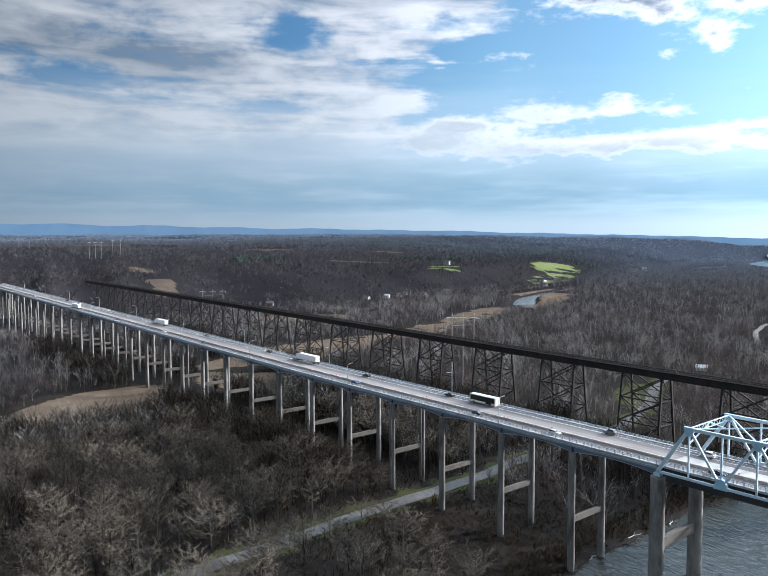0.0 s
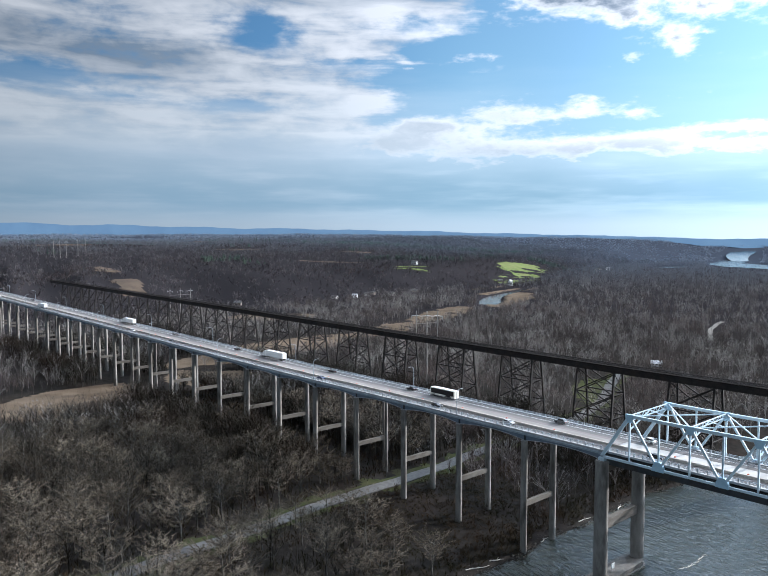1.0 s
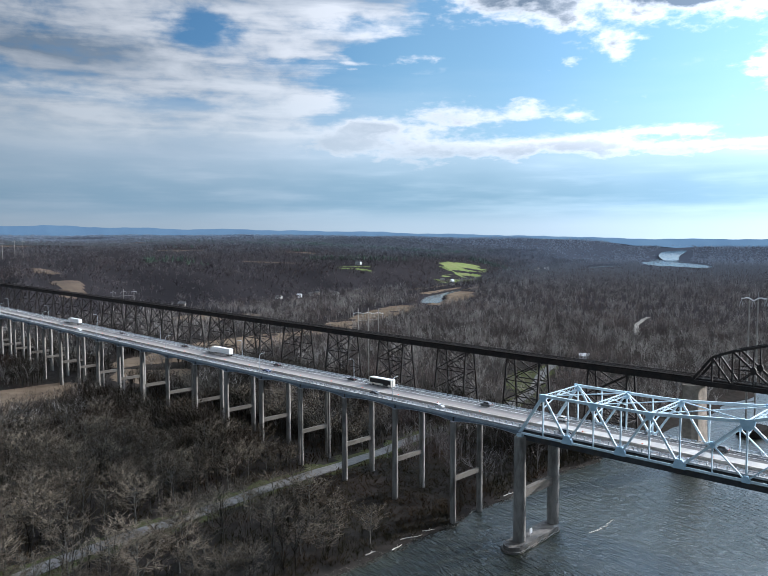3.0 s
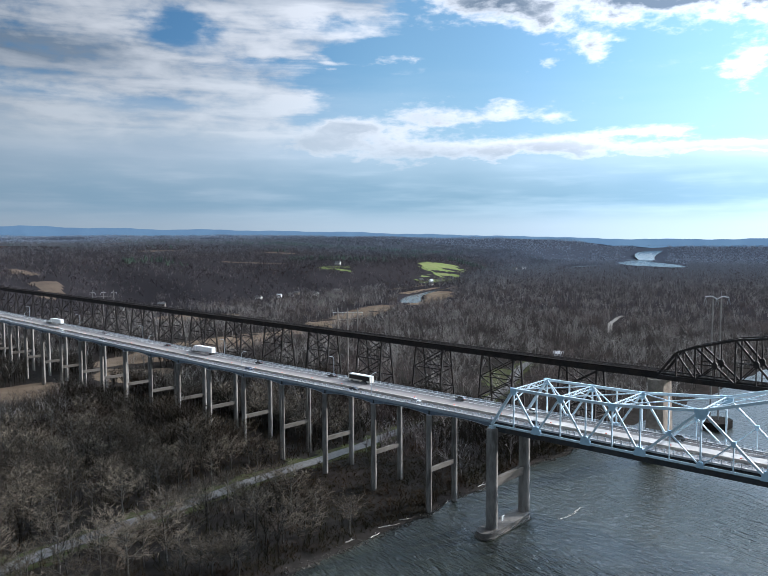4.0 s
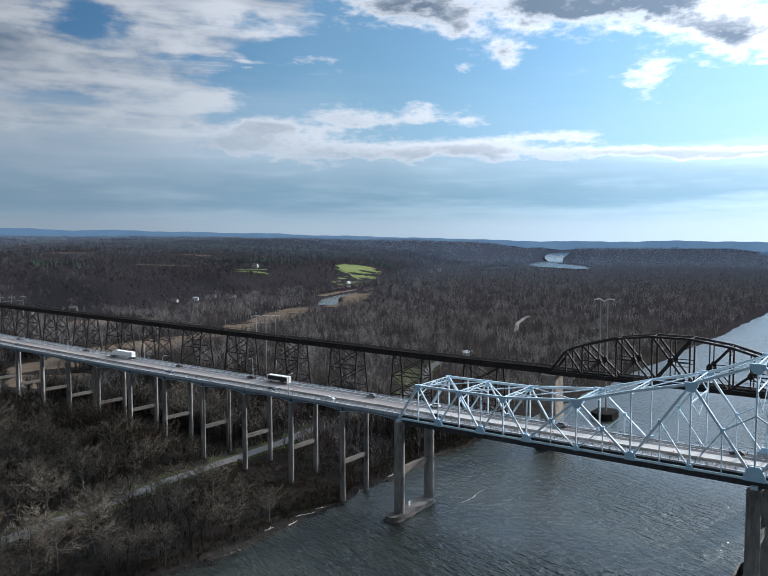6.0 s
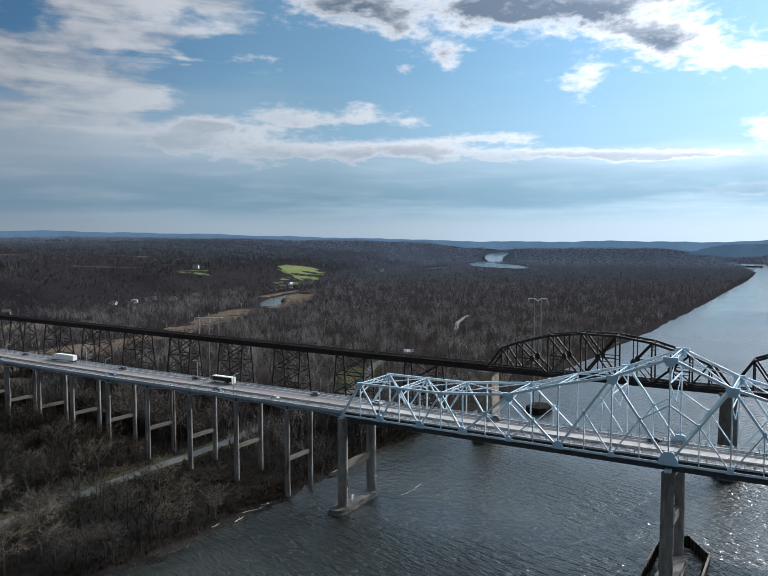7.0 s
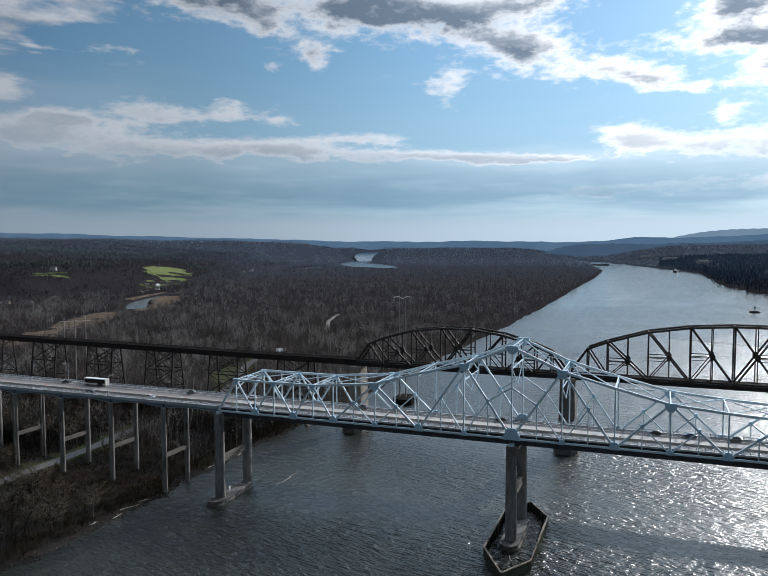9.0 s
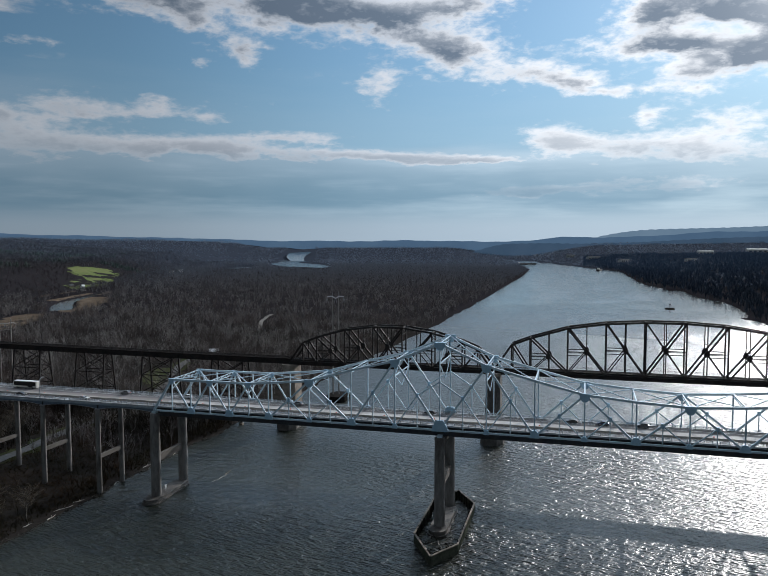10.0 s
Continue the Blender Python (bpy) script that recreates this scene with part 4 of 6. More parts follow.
def pier(name, x, ztop, foot, fender):
    root = thing(name, (x, W / 2, 0), "twin round concrete bridge columns on a rounded footing in the river", "bridge pier", "river piers of the road bridge")
    for y in (0.3, W - 0.8):
        m = Mesh()
        m.tube((x, y, 2.0), (x, y, ztop - 1.2), 2.2, 2.05, 28, caps=False)
        m.object("column", CONCRETE, root, smooth=True)
        Mesh().tube((x, y, ztop - 1.2), (x, y, ztop - 0.5), 2.2, 1.95, 20).object("cap", CONCRETE, root)
        Mesh().box(x - 1.0, y - 0.8, ztop - 0.5, x + 1.0, y + 0.8, ztop + 0.45).object("bearing", BLUE, root)
    for z, h in ((18.5, 1.5), (ztop - 3.2, 1.1)):
        Mesh().box(x - 0.9, 2.2, z - h, x + 0.9, W - 2.8, z + h).object("cross_beam", BEAM, root)

    def pill(r, y0, y1, n=10):
        a = [(x + r * math.cos(t), y0 - r * math.sin(t)) for t in np.linspace(0, math.pi, n)]
        return a + [(x - r * math.cos(t), y1 + r * math.sin(t)) for t in np.linspace(0, math.pi, n)]

    Mesh().prism(pill(3.5, -3.4, W - 3.6), "z", -3.5, 2.0).object("footing", PIER_FOOT, root)
    Mesh().prism(pill(4.0, -3.8, W - 3.4), "z", -3.5, 0.6).object("footing_base", PIER_FOOT, root)
    return root


pier("bridge_pier", 0.0, 39.6, True, False)
pb = pier("bridge_pier", 7 * P, 38.0, True, True)
pc = pier("bridge_pier", 17 * P, 38.0, True, True)
pier("bridge_pier", 24 * P, 39.6, True, False)


def fender(x):
    """Pointed timber box round a pier, green planking on the outside."""
    root = thing("pier_fender", (x, W / 2, 0), "weathered green-black timber fender with pointed ends round a bridge pier", "fender", "pier fenders")
    o = [(x - 7.0, -14), (x + 3.0, -32), (x + 10.6, -19.5), (x + 10.6, 23), (x + 1.5, 37), (x - 7.0, 25)]
    for i in range(6):
        (xa, ya), (xb, yb) = o[i], o[(i + 1) % 6]
        m = Mesh()
        m.bar((xa, ya, 1.3), (xb, yb, 1.3), 4.6, 0.35, (0, 0, 1))
        m.object("planking", FENDER, root)
        Mesh().bar((xa, ya, 3.72), (xb, yb, 3.72), 0.7, 0.35, (ya - yb, xb - xa, 0)).object("wale", STONE, root, "pale capping timber")
        d = math.hypot(xb - xa, yb - ya)
        for k in range(int(d / 2.4)):
            t = (k + 0.5) / int(d / 2.4)
            px, py = xa + (xb - xa) * t, ya + (yb - ya) * t
            cx, cy = (x + 0.5 - px), (W / 2 - py)
            s = 0.8 / math.hypot(cx, cy)
            px, py = px + cx * s, py + cy * s
            Mesh().tube((px, py, -2.5), (px, py, 3.9 + 0.4 * math.sin(k * 2.1 + i)), 0.27, 0.24, 6).object("post", DARKWOOD, root)
    r = random.Random(int(x))
    for k in range(26):                                   # driftwood caught in the upstream point
        y = -26 + 17 * r.random()
        w = 1.0 + 5.5 * (y + 28) / 16
        px, a, ln = x + 2.2 + r.uniform(-w, w), r.uniform(0, 3.14), r.uniform(1.2, 3.2)
        d = Vector((math.cos(a), math.sin(a), r.uniform(-0.15, 0.25))) * ln / 2
        Mesh().tube(Vector((px, y, 1.3)) - d, Vector((px, y, 1.5)) + d, 0.2, 0.12, 6).object("caught_log", DARKWOOD if k % 4 else DRIFT, root)


fender(7 * P)
fender(17 * P)


# ------------------------------------------------------------ railway bridge
RY, RW = 131.0, 9.6           # near truss plane, and its width
R0, R1, R2 = 9.0, 133.2, 316.0


def rail_z(x):
    return 42.7 + 0.0075 * max(0.0, -(x + 60))


def build_rail_truss(x0, x1, n, heights, label):
    root = thing("railway_truss", ((x0 + x1) / 2, RY + RW / 2, 40), label, "railway bridge", "railway truss spans")
    p = (x1 - x0) / n
    zb = 40.7

    def zt(k):
        k = min(k, n - k)
        return float(np.interp(k, heights[0], heights[1]))

    def mem(name, a, za, b, zbb, w, h, y):
        Mesh().bar((x0 + a * p, y, za), (x0 + b * p, y, zbb), w, h).object(name, BLACK_STEEL, root)

    for y in (RY, RY + RW):
        for k in range(n):
            mem("bottom_chord", k, zb - 0.6, k + 1, zb - 0.6, 0.8, 2.3, y)
        ks = [0.5] + list(range(1, n)) + [n - 0.5]
        for a, b in zip(ks, ks[1:]):
            mem("top_chord", a, zt(a), b, zt(b), 0.85, 1.1, y)
        mem("end_post", 0, zb, 0.5, zt(0.5), 0.85, 1.1, y)
        mem("end_post", n, zb, n - 0.5, zt(0.5), 0.85, 1.1, y)
        for k in ks:
            mem("post", k, zb, k, zt(k), 0.6, 0.75, y)
        for k in range(0, n):
            mid, half = k + 0.5, n / 2
            if k == 0 or k == n - 1:
                c = 0.5 if k == 0 else n - 0.5
                mem("diagonal", c, zt(c), 1 if k == 0 else n - 1, zb, 0.6, 0.8, y)
                continue
            left = mid < half - 0.01
            right = mid > half + 0.01
            za, zc = zt(k), zt(k + 1)
            zm = (zb + (za if left else zc if right else (za + zc) / 2)) / 2
            if left or not right:
                mem("diagonal", k, za, k + 1, zb, 0.65, 0.9, y)
            if right or not left:
                mem("diagonal", k, zb, k + 1, zc, 0.65, 0.9, y)
            if left:
                mem("sub_diagonal", mid, zm, k, zb, 0.45, 0.5, y)
            if right:
                mem("sub_diagonal", mid, zm, k + 1, zb, 0.45, 0.5, y)
            mem("sub_post", mid, zb, mid, zt(mid), 0.45, 0.5, y)
            mem("sub_strut", k if left else mid, zm, mid if left else k + 1, zm, 0.4, 0.42, y)
            mem("sub_strut", k if left else mid, zm - 2.0, mid if left else k + 1, zm - 2.0, 0.35, 0.3, y)
            o = [(x0 + mid * p + 1.3 * c, zm + 1.7 * s) for c, s in ((-1, 0.3), (-0.4, 1), (0.4, 1), (1, 0.3), (1, -0.3), (0.4, -1), (-0.4, -1), (-1, -0.3))]
            Mesh().prism(o, "y", y - 0.42, y + 0.42).object("gusset_plate", BLACK_STEEL, root)
    for k in [0.5] + list(range(1, n)) + [n - 0.5]:
        z = zt(k)
        m = Mesh()
        m.bar((x0 + k * p, RY, z), (x0 + k * p, RY + RW, z), 0.4, 0.6, (1, 0, 0))
        d = 4.0
        m.bar((x0 + k * p, RY, z - d), (x0 + k * p, RY + RW, z - d), 0.3, 0.4, (1, 0, 0))
        m.bar((x0 + k * p, RY, z - d), (x0 + k * p, RY + RW, z), 0.22, 0.22, (1, 0, 0))
        m.bar((x0 + k * p, RY, z), (x0 + k * p, RY + RW, z - d), 0.22, 0.22, (1, 0, 0))
        m.object("sway_frame", BLACK_STEEL, root)
    ks = [0.5] + [j / 2 for j in range(2, 2 * n - 1)] + [n - 0.5]
    for i, (a, b) in enumerate(zip(ks, ks[1:])):
        m = Mesh()
        m.bar((x0 + a * p, RY, zt(a)), (x0 + b * p, RY + RW, zt(b)), 0.22, 0.22, (0, 0, 1))
        m.bar((x0 + a * p, RY + RW, zt(a)), (x0 + b * p, RY, zt(b)), 0.22, 0.22, (0, 0, 1))
        m.object("top_lateral", BLACK_STEEL, root)
    for k in range(2 * n + 1):
        x = x0 + k * p / 2
        Mesh().box(x - 0.3, RY, zb - 1.9, x + 0.3, RY + RW, zb + 0.7).object("floor_beam", BLACK_STEEL, root)
    for y in np.linspace(RY + 1.4, RY + RW - 1.4, 4):
        Mesh().box(x0, y - 0.2, zb - 1.2, x1, y + 0.2, zb + 1.4).object("stringer", BLACK_STEEL, root)
    for y in (RY - 0.6, RY + RW + 0.6):
        m = Mesh()
        m.bar((x0, y, zb + 2.6), (x1, y, zb + 2.6), 0.08, 0.08)
        m.bar((x0, y, zb + 2.1), (x1, y, zb + 2.1), 0.06, 0.06)
        m.object("hand_rail", BLACK_STEEL, root)


build_rail_truss(R0, R1, 7, ((0.5, 1, 2, 3, 3.5), (52.6, 56.2, 61.2, 63.6, 63.9)), "black steel railway through truss with a curved top chord")
build_rail_truss(R1, R2, 9, ((0.5, 1, 2, 3, 4, 4.5), (56.0, 60.0, 66.2, 69.3, 70.6, 70.6)), "large black steel railway through truss with a curved top chord")


def build_rail_viaduct():
    root = thing("railway_viaduct", (-480, RY + RW / 2, 0), "black steel railway trestle of plate girders on braced towers", "railway viaduct")
    xe = -960.0
    # plate girders, sloping gently up to the hill
    xs = [R0] + [-33.5 + 10.6 - 50.4 * k - d for k in range(19) for d in (0, 21.2)]
    for y in (RY + 0.6, RY + RW - 0.6):
        for a, b in zip(xs, xs[1:]):
            Mesh().prism([(a, rail_z(a) - 0.6), (b, rail_z(b) - 0.6), (b, rail_z(b) - 3.6), (a, rail_z(a) - 3.6)], "y", y - 0.2, y + 0.2).object("plate_girder", BLACK_STEEL, root)
    for a, b in zip(xs, xs[1:]):
        Mesh().prism([(a, rail_z(a) - 0.05), (b, rail_z(b) - 0.05), (b, rail_z(b) - 0.6), (a, rail_z(a) - 0.6)], "y", RY - 0.3, RY + RW + 0.3).object("tie_deck", TIE, root, "weathered timber tie deck")
        for y in (RY + 2.0, RY + 3.45, RY + 6.1, RY + 7.55):
            Mesh().prism([(a, rail_z(a) + 0.13), (b, rail_z(b) + 0.13), (b, rail_z(b) - 0.05), (a, rail_z(a) - 0.05)], "y", y - 0.06, y + 0.06).object("rail", BLACK_STEEL, root)
        for y in (RY - 0.5, RY + RW + 0.5):
            m = Mesh()
            m.bar((a, y, rail_z(a) + 1.0), (b, y, rail_z(b) + 1.0), 0.06, 0.08)
            m.bar((a, y, rail_z(a) + 0.5), (b, y, rail_z(b) + 0.5), 0.05, 0.06)
            for i in range(int(abs(a - b) / 3.0) + 1):
                x = a - i * 3.0
                m.box(x - 0.05, y - 0.05, rail_z(x) - 0.5, x + 0.05, y + 0.05, rail_z(x) + 1.05)
            m.object("hand_rail", BLACK_STEEL, root)
    for k in range(18):
        xc = -33.5 - 50.4 * k
        zt = rail_z(xc) - 3.6
        zg = float(land(xc, RY + RW / 2)) - 0.3
        h = zt - zg
        if h < 5:
            continue
        tower = thing("tower", (xc, RY + RW / 2, 0), "", "")
        tower.parent = root
        tower.location = tower.location - root.location
        sx, y0t, y1t = 10.6, RY + 0.8, RY + RW - 0.8
        bat = h / 9.0                                      # legs lean out across the track

        def leg(sign, far, f):
            """Point on a leg, f from its foot (0) to its head (1)."""
            y = (y1t + bat * (1 - f)) if far else (y0t - bat * (1 - f))
            return Vector((xc + sign * (sx + 0.6 * (1 - f)), y, zg + h * f))

        levels = [0, 0.36, 0.68, 1.0] if h > 25 else [0, 0.5, 1.0]

        def piece(name, m, mat=BLACK_STEEL):
            o = m.object(name, mat, root)
            o.location = -(tower.location + root.location)
            o.parent = tower

        for sign in (-1, 1):
            for far in (0, 1):
                piece("leg", Mesh().bar(leg(sign, far, 0), leg(sign, far, 1), 0.95, 0.9, (1, 0, 0)))
                b = leg(sign, far, 0)
                piece("footing", Mesh().box(b.x - 1.1, b.y - 1.1, b.z - 2.0, b.x + 1.1, b.y + 1.1, b.z + 0.5), STONE)
        for a, b in zip(levels, levels[1:]):
            for far in (0, 1):                              # long faces: cross braces and a strut
                m = Mesh()
                m.bar(leg(-1, far, a), leg(1, far, b), 0.45, 0.55).bar(leg(1, far, a), leg(-1, far, b), 0.45, 0.55)
                if a > 0:
                    m.bar(leg(-1, far, a), leg(1, far, a), 0.45, 0.6)
                m.bar((leg(-1, far, a) + leg(-1, far, b)) / 2, (leg(1, far, a) + leg(1, far, b)) / 2, 0.22, 0.22)
                piece("side_bracing", m)
            for sign in (-1, 1):                            # end faces
                m = Mesh()
                m.bar(leg(sign, 0, a), leg(sign, 1, b), 0.3, 0.34, (1, 0, 0)).bar(leg(sign, 1, a), leg(sign, 0, b), 0.3, 0.34, (1, 0, 0))
                m.bar(leg(sign, 0, b), leg(sign, 1, b), 0.34, 0.4, (1, 0, 0))
                piece("end_bracing", m)


build_rail_viaduct()


def rail_pier(x, w, y0, y1, ztop, mat, label):
    root = thing("railway_pier", (x, (y0 + y1) / 2, 0), label, "bridge pier", "masonry piers of the railway")

    def nosed(half, a, b):
        return [(x - half, a), (x - half * 0.55, a - half * 0.8), (x + half * 0.55, a - half * 0.8), (x + half, a), (x + half, b), (x + half * 0.55, b + half * 0.8), (x - half * 0.55, b + half * 0.8), (x - half, b)]

    m = Mesh()
    lo, hi = nosed(w * 0.62, y0, y1), nosed(w * 0.5, y0 + 1.2, y1 - 1.2)
    n = len(lo)
    m.add([(a, b, 5.5) for a, b in lo] + [(a, b, ztop - 1.6) for a, b in hi], [(i, (i + 1) % n, n + (i + 1) % n, n + i) for i in range(n)] + [tuple(range(n)), tuple(range(n, 2 * n))])
    m.object("shaft", mat, root)
    Mesh().prism(nosed(w * 0.58, y0 + 0.8, y1 - 0.8), "z", ztop - 1.6, ztop).object("coping", STONE, root)
    Mesh().prism(nosed(w * 0.85, y0 - 3, y1 + 3), "z", -4, 5.5).object("base", PIER_FOOT, root)


rail_pier(8.5, 7.5, RY - 1.5, RY + RW + 1.5, 39.0, STONE, "tan masonry railway pier at the river bank")
rail_pier(R1, 7.5, RY - 1.5, RY + RW + 1.5, 39.9, PIER_FOOT, "dark masonry railway pier in midstream")
rail_pier(R2, 7.5, RY - 1.5, RY + RW + 1.5, 39.9, PIER_FOOT, "dark masonry railway pier in midstream")


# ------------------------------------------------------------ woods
def in_view(x, y, lo=71, hi=178):
    """Inside the sector that the camera sees along its path."""
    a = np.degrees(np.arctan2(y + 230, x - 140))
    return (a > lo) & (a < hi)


ROAD = [(-96, -140), (-101.7, -95), (-103.3, -66), (-105.6, -35), (-106, -3), (-106.5, 22), (-107.5, 47), (-110, 66), (-111, 95), (-112, 125), (-116, 165), (-130, 216), (-152, 262), (-166, 300), (-172, 340)]


def road_distance(x, y):
    ly, lx = np.array([p[1] for p in ROAD]), np.array([p[0] for p in ROAD])
    return np.abs(x - np.interp(y, ly, lx)) + np.where((y < ly[0]) | (y > ly[-1]), 50, 0)


def meadow_mask(x, y):
    """Open marsh meadow round the viaduct and along the creek."""
    spots = [oval(x, y, -357, -42, 62, 36, 110), oval(x, y, -365, 66, 45, 30, 20), oval(x, y, -455, 175, 115, 42, 104), oval(x, y, -500, 380, 110, 26, 112),
             oval(x, y, -560, 515, 130, 30, 117), oval(x, y, -690, 330, 60, 42, 60), oval(x, y, -655, 790, 150, 34, 118),
             oval(x, y, -775, 955, 140, 22, 100), oval(x, y, -850, 960, 110, 12, 97)]
    return np.maximum.reduce(spots) + 0.25 * waves(x, y, 60, 31)


def field_mask(x, y):
    a = oval(x, y, -1075, 1378, 112, 36, 97)
    b = oval(x, y, -975, 1225, 140, 32, 106)
    return np.maximum.reduce([a, b, oval(x, y, -1020, 905, 14, 42, 150)]) + 0.22 * waves(x, y, 80, 33)


def stubble_mask(x, y):
    """Dry fields on the plateau."""
    spots = [oval(x, y, -1700, 880, 90, 35, 100), oval(x, y, -2050, 1500, 150, 40, 95), oval(x, y, -1900, 420, 120, 30, 80), oval(x, y, -2300, 1050, 160, 50, 110), oval(x, y, -1560, 1900, 90, 35, 100), oval(x, y, -1250, 860, 90, 18, 40), oval(x, y, -1500, 1180, 120, 22, 50)]
    return np.maximum.reduce(spots) + 0.22 * waves(x, y, 80, 37)


def clearing_mask(x, y):
    """Cut strip up the hill under the power line."""
    return np.maximum(oval(x, y, -1230, 320, 85, 26, 170), oval(x, y, -1022, 272, 48, 30, 165)) + 0.35 * waves(x, y, 70, 35)


YARDS = [(117, 3494, 40, 20, 9, 10), (225, 3273, 60, 22, 10, 20), (345, 2935, 45, 20, 9, 35), (735, 3418, 70, 30, 12, 5), (580, 2732, 40, 18, 8, 25), (970, 3490, 90, 35, 12, 0)]


def far_gap(x, y):
    """Distance to the buildings on the opposite bank, counting the open ground in front of them."""
    return np.minimum.reduce([np.hypot(x - a, y - b - s) for a, b, *_ in YARDS for s in (0, -40, -80, -120)])


def house_gap(x, y):
    return np.minimum.reduce([np.hypot(x - hx, y - hy) for hx, hy, *_ in HOUSES])


HOUSES = [(-1070, 963, 13, 8, 6, 20), (-839, 594, 9, 7, 4, 35), (-845, 555, 12, 6, 3.5, 10), (-868, 382, 11, 7, 4.5, 50), (-856, 310, 8, 6, 3.5, 0), (-166, 355, 8, 5, 2.4, 28),
          (-860, 1048, 10, 7, 4, 15), (-933, 1103, 10, 7, 4, 60), (-1086, 1760, 13, 9, 6, 10), (-1101, 1842, 13, 9, 6, 40), (-1106, 1800, 12, 8, 5, 70), (-855, 753, 13, 7, 4, 25),
          (-838, 680, 10, 7, 4, 5), (-920, 1124, 8, 7, 4, 80), (-850, 630, 9, 6, 3.5, 60), (-862, 655, 10, 6, 3.5, 15)]


def woods_ok(x, y):
    ok = (land(x, y) > 1.0) & (clearing_mask(x, y) < 0)
    for s in (1.0, 1.025, 1.05, 1.10, 1.15):                 # keeps the camera's sight lines to water and fields clear, scaled from its position
        u, w = 140 + (x - 140) * s, -230 + (y + 230) * s
        ok &= (pool_depth(u, w) < -0.05) & (far_reach(u, w) < -0.3)
        ok &= ((field_mask(u, w) < 0) & (stubble_mask(u, w) < 0)) if s < 1.03 else True
        ok &= ((meadow_mask(u, w) < 0) & (oval(u, w, -230, 615, 95, 9, 109.6) < 0)) if s < 1.03 else True
    ok &= ~((y > -4) & (y < W + 4) & (x > XW))
    ok &= ~((y > RY - 5) & (y < RY + RW + 5) & (x > -930))
    ok &= (house_gap(x, y) > 14) & (oval(x, y, -152, 240, 46, 19, 118) < 0)
    return ok


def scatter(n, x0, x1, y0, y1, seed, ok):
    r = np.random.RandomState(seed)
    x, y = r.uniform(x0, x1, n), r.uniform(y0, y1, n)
    k = ok(x, y) & in_view(x, y)
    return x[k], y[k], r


def cone_faces(p, q, r, sides=3):
    """Slim tapering twigs: arrays of foot points, tips and foot radii."""
    n = len(p)
    d = q - p
    d = d / np.maximum(np.linalg.norm(d, axis=1, keepdims=True), 1e-6)
    up = np.where(np.abs(d[:, 2:3]) > 0.9, np.array([[1.0, 0, 0]]), np.array([[0, 0, 1.0]]))
    a = np.cross(d, up)
    a /= np.linalg.norm(a, axis=1, keepdims=True)
    b = np.cross(d, a)
    ring = [p + (a * math.cos(t) + b * math.sin(t)) * r[:, None] for t in np.arange(sides) * 2 * math.pi / sides]
    v = np.stack(ring + [q], 1).reshape(-1, 3)
    base = np.arange(n)[:, None] * (sides + 1)
    f = np.concatenate([np.concatenate([base + i, base + (i + 1) % sides, base + sides], 1) for i in range(sides)])
    return v, f


def sliver_faces(p, q, r, rs):
    """Single slim blades for trees too far off to show a twig's roundness."""
    n = len(p)
    a = rs.uniform(0, 6.283, n)
    s = np.stack([np.cos(a), np.sin(a), np.zeros(n)], 1) * r[:, None]
    v = np.stack([p - s, p + s, q], 1).reshape(-1, 3)
    return v, np.arange(3 * n).reshape(-1, 3)


def limb(path, radii, sides):
    """A bent tapering tube through points."""
    v, f = [], []
    for i, (p, r) in enumerate(zip(path, radii)):
        d = (path[min(i + 1, len(path) - 1)] - path[max(i - 1, 0)]).normalized()
        a = d.orthogonal().normalized()
        b = d.cross(a)
        v += [p + (a * math.cos(2 * math.pi * k / sides) + b * math.sin(2 * math.pi * k / sides)) * r for k in range(sides)]
        if i:
            o = sides * i
            for k in range(sides):
                k2 = (k + 1) % sides
                f += [(o - sides + k, o - sides + k2, o + k2), (o - sides + k, o + k2, o + k)]
    return v, f


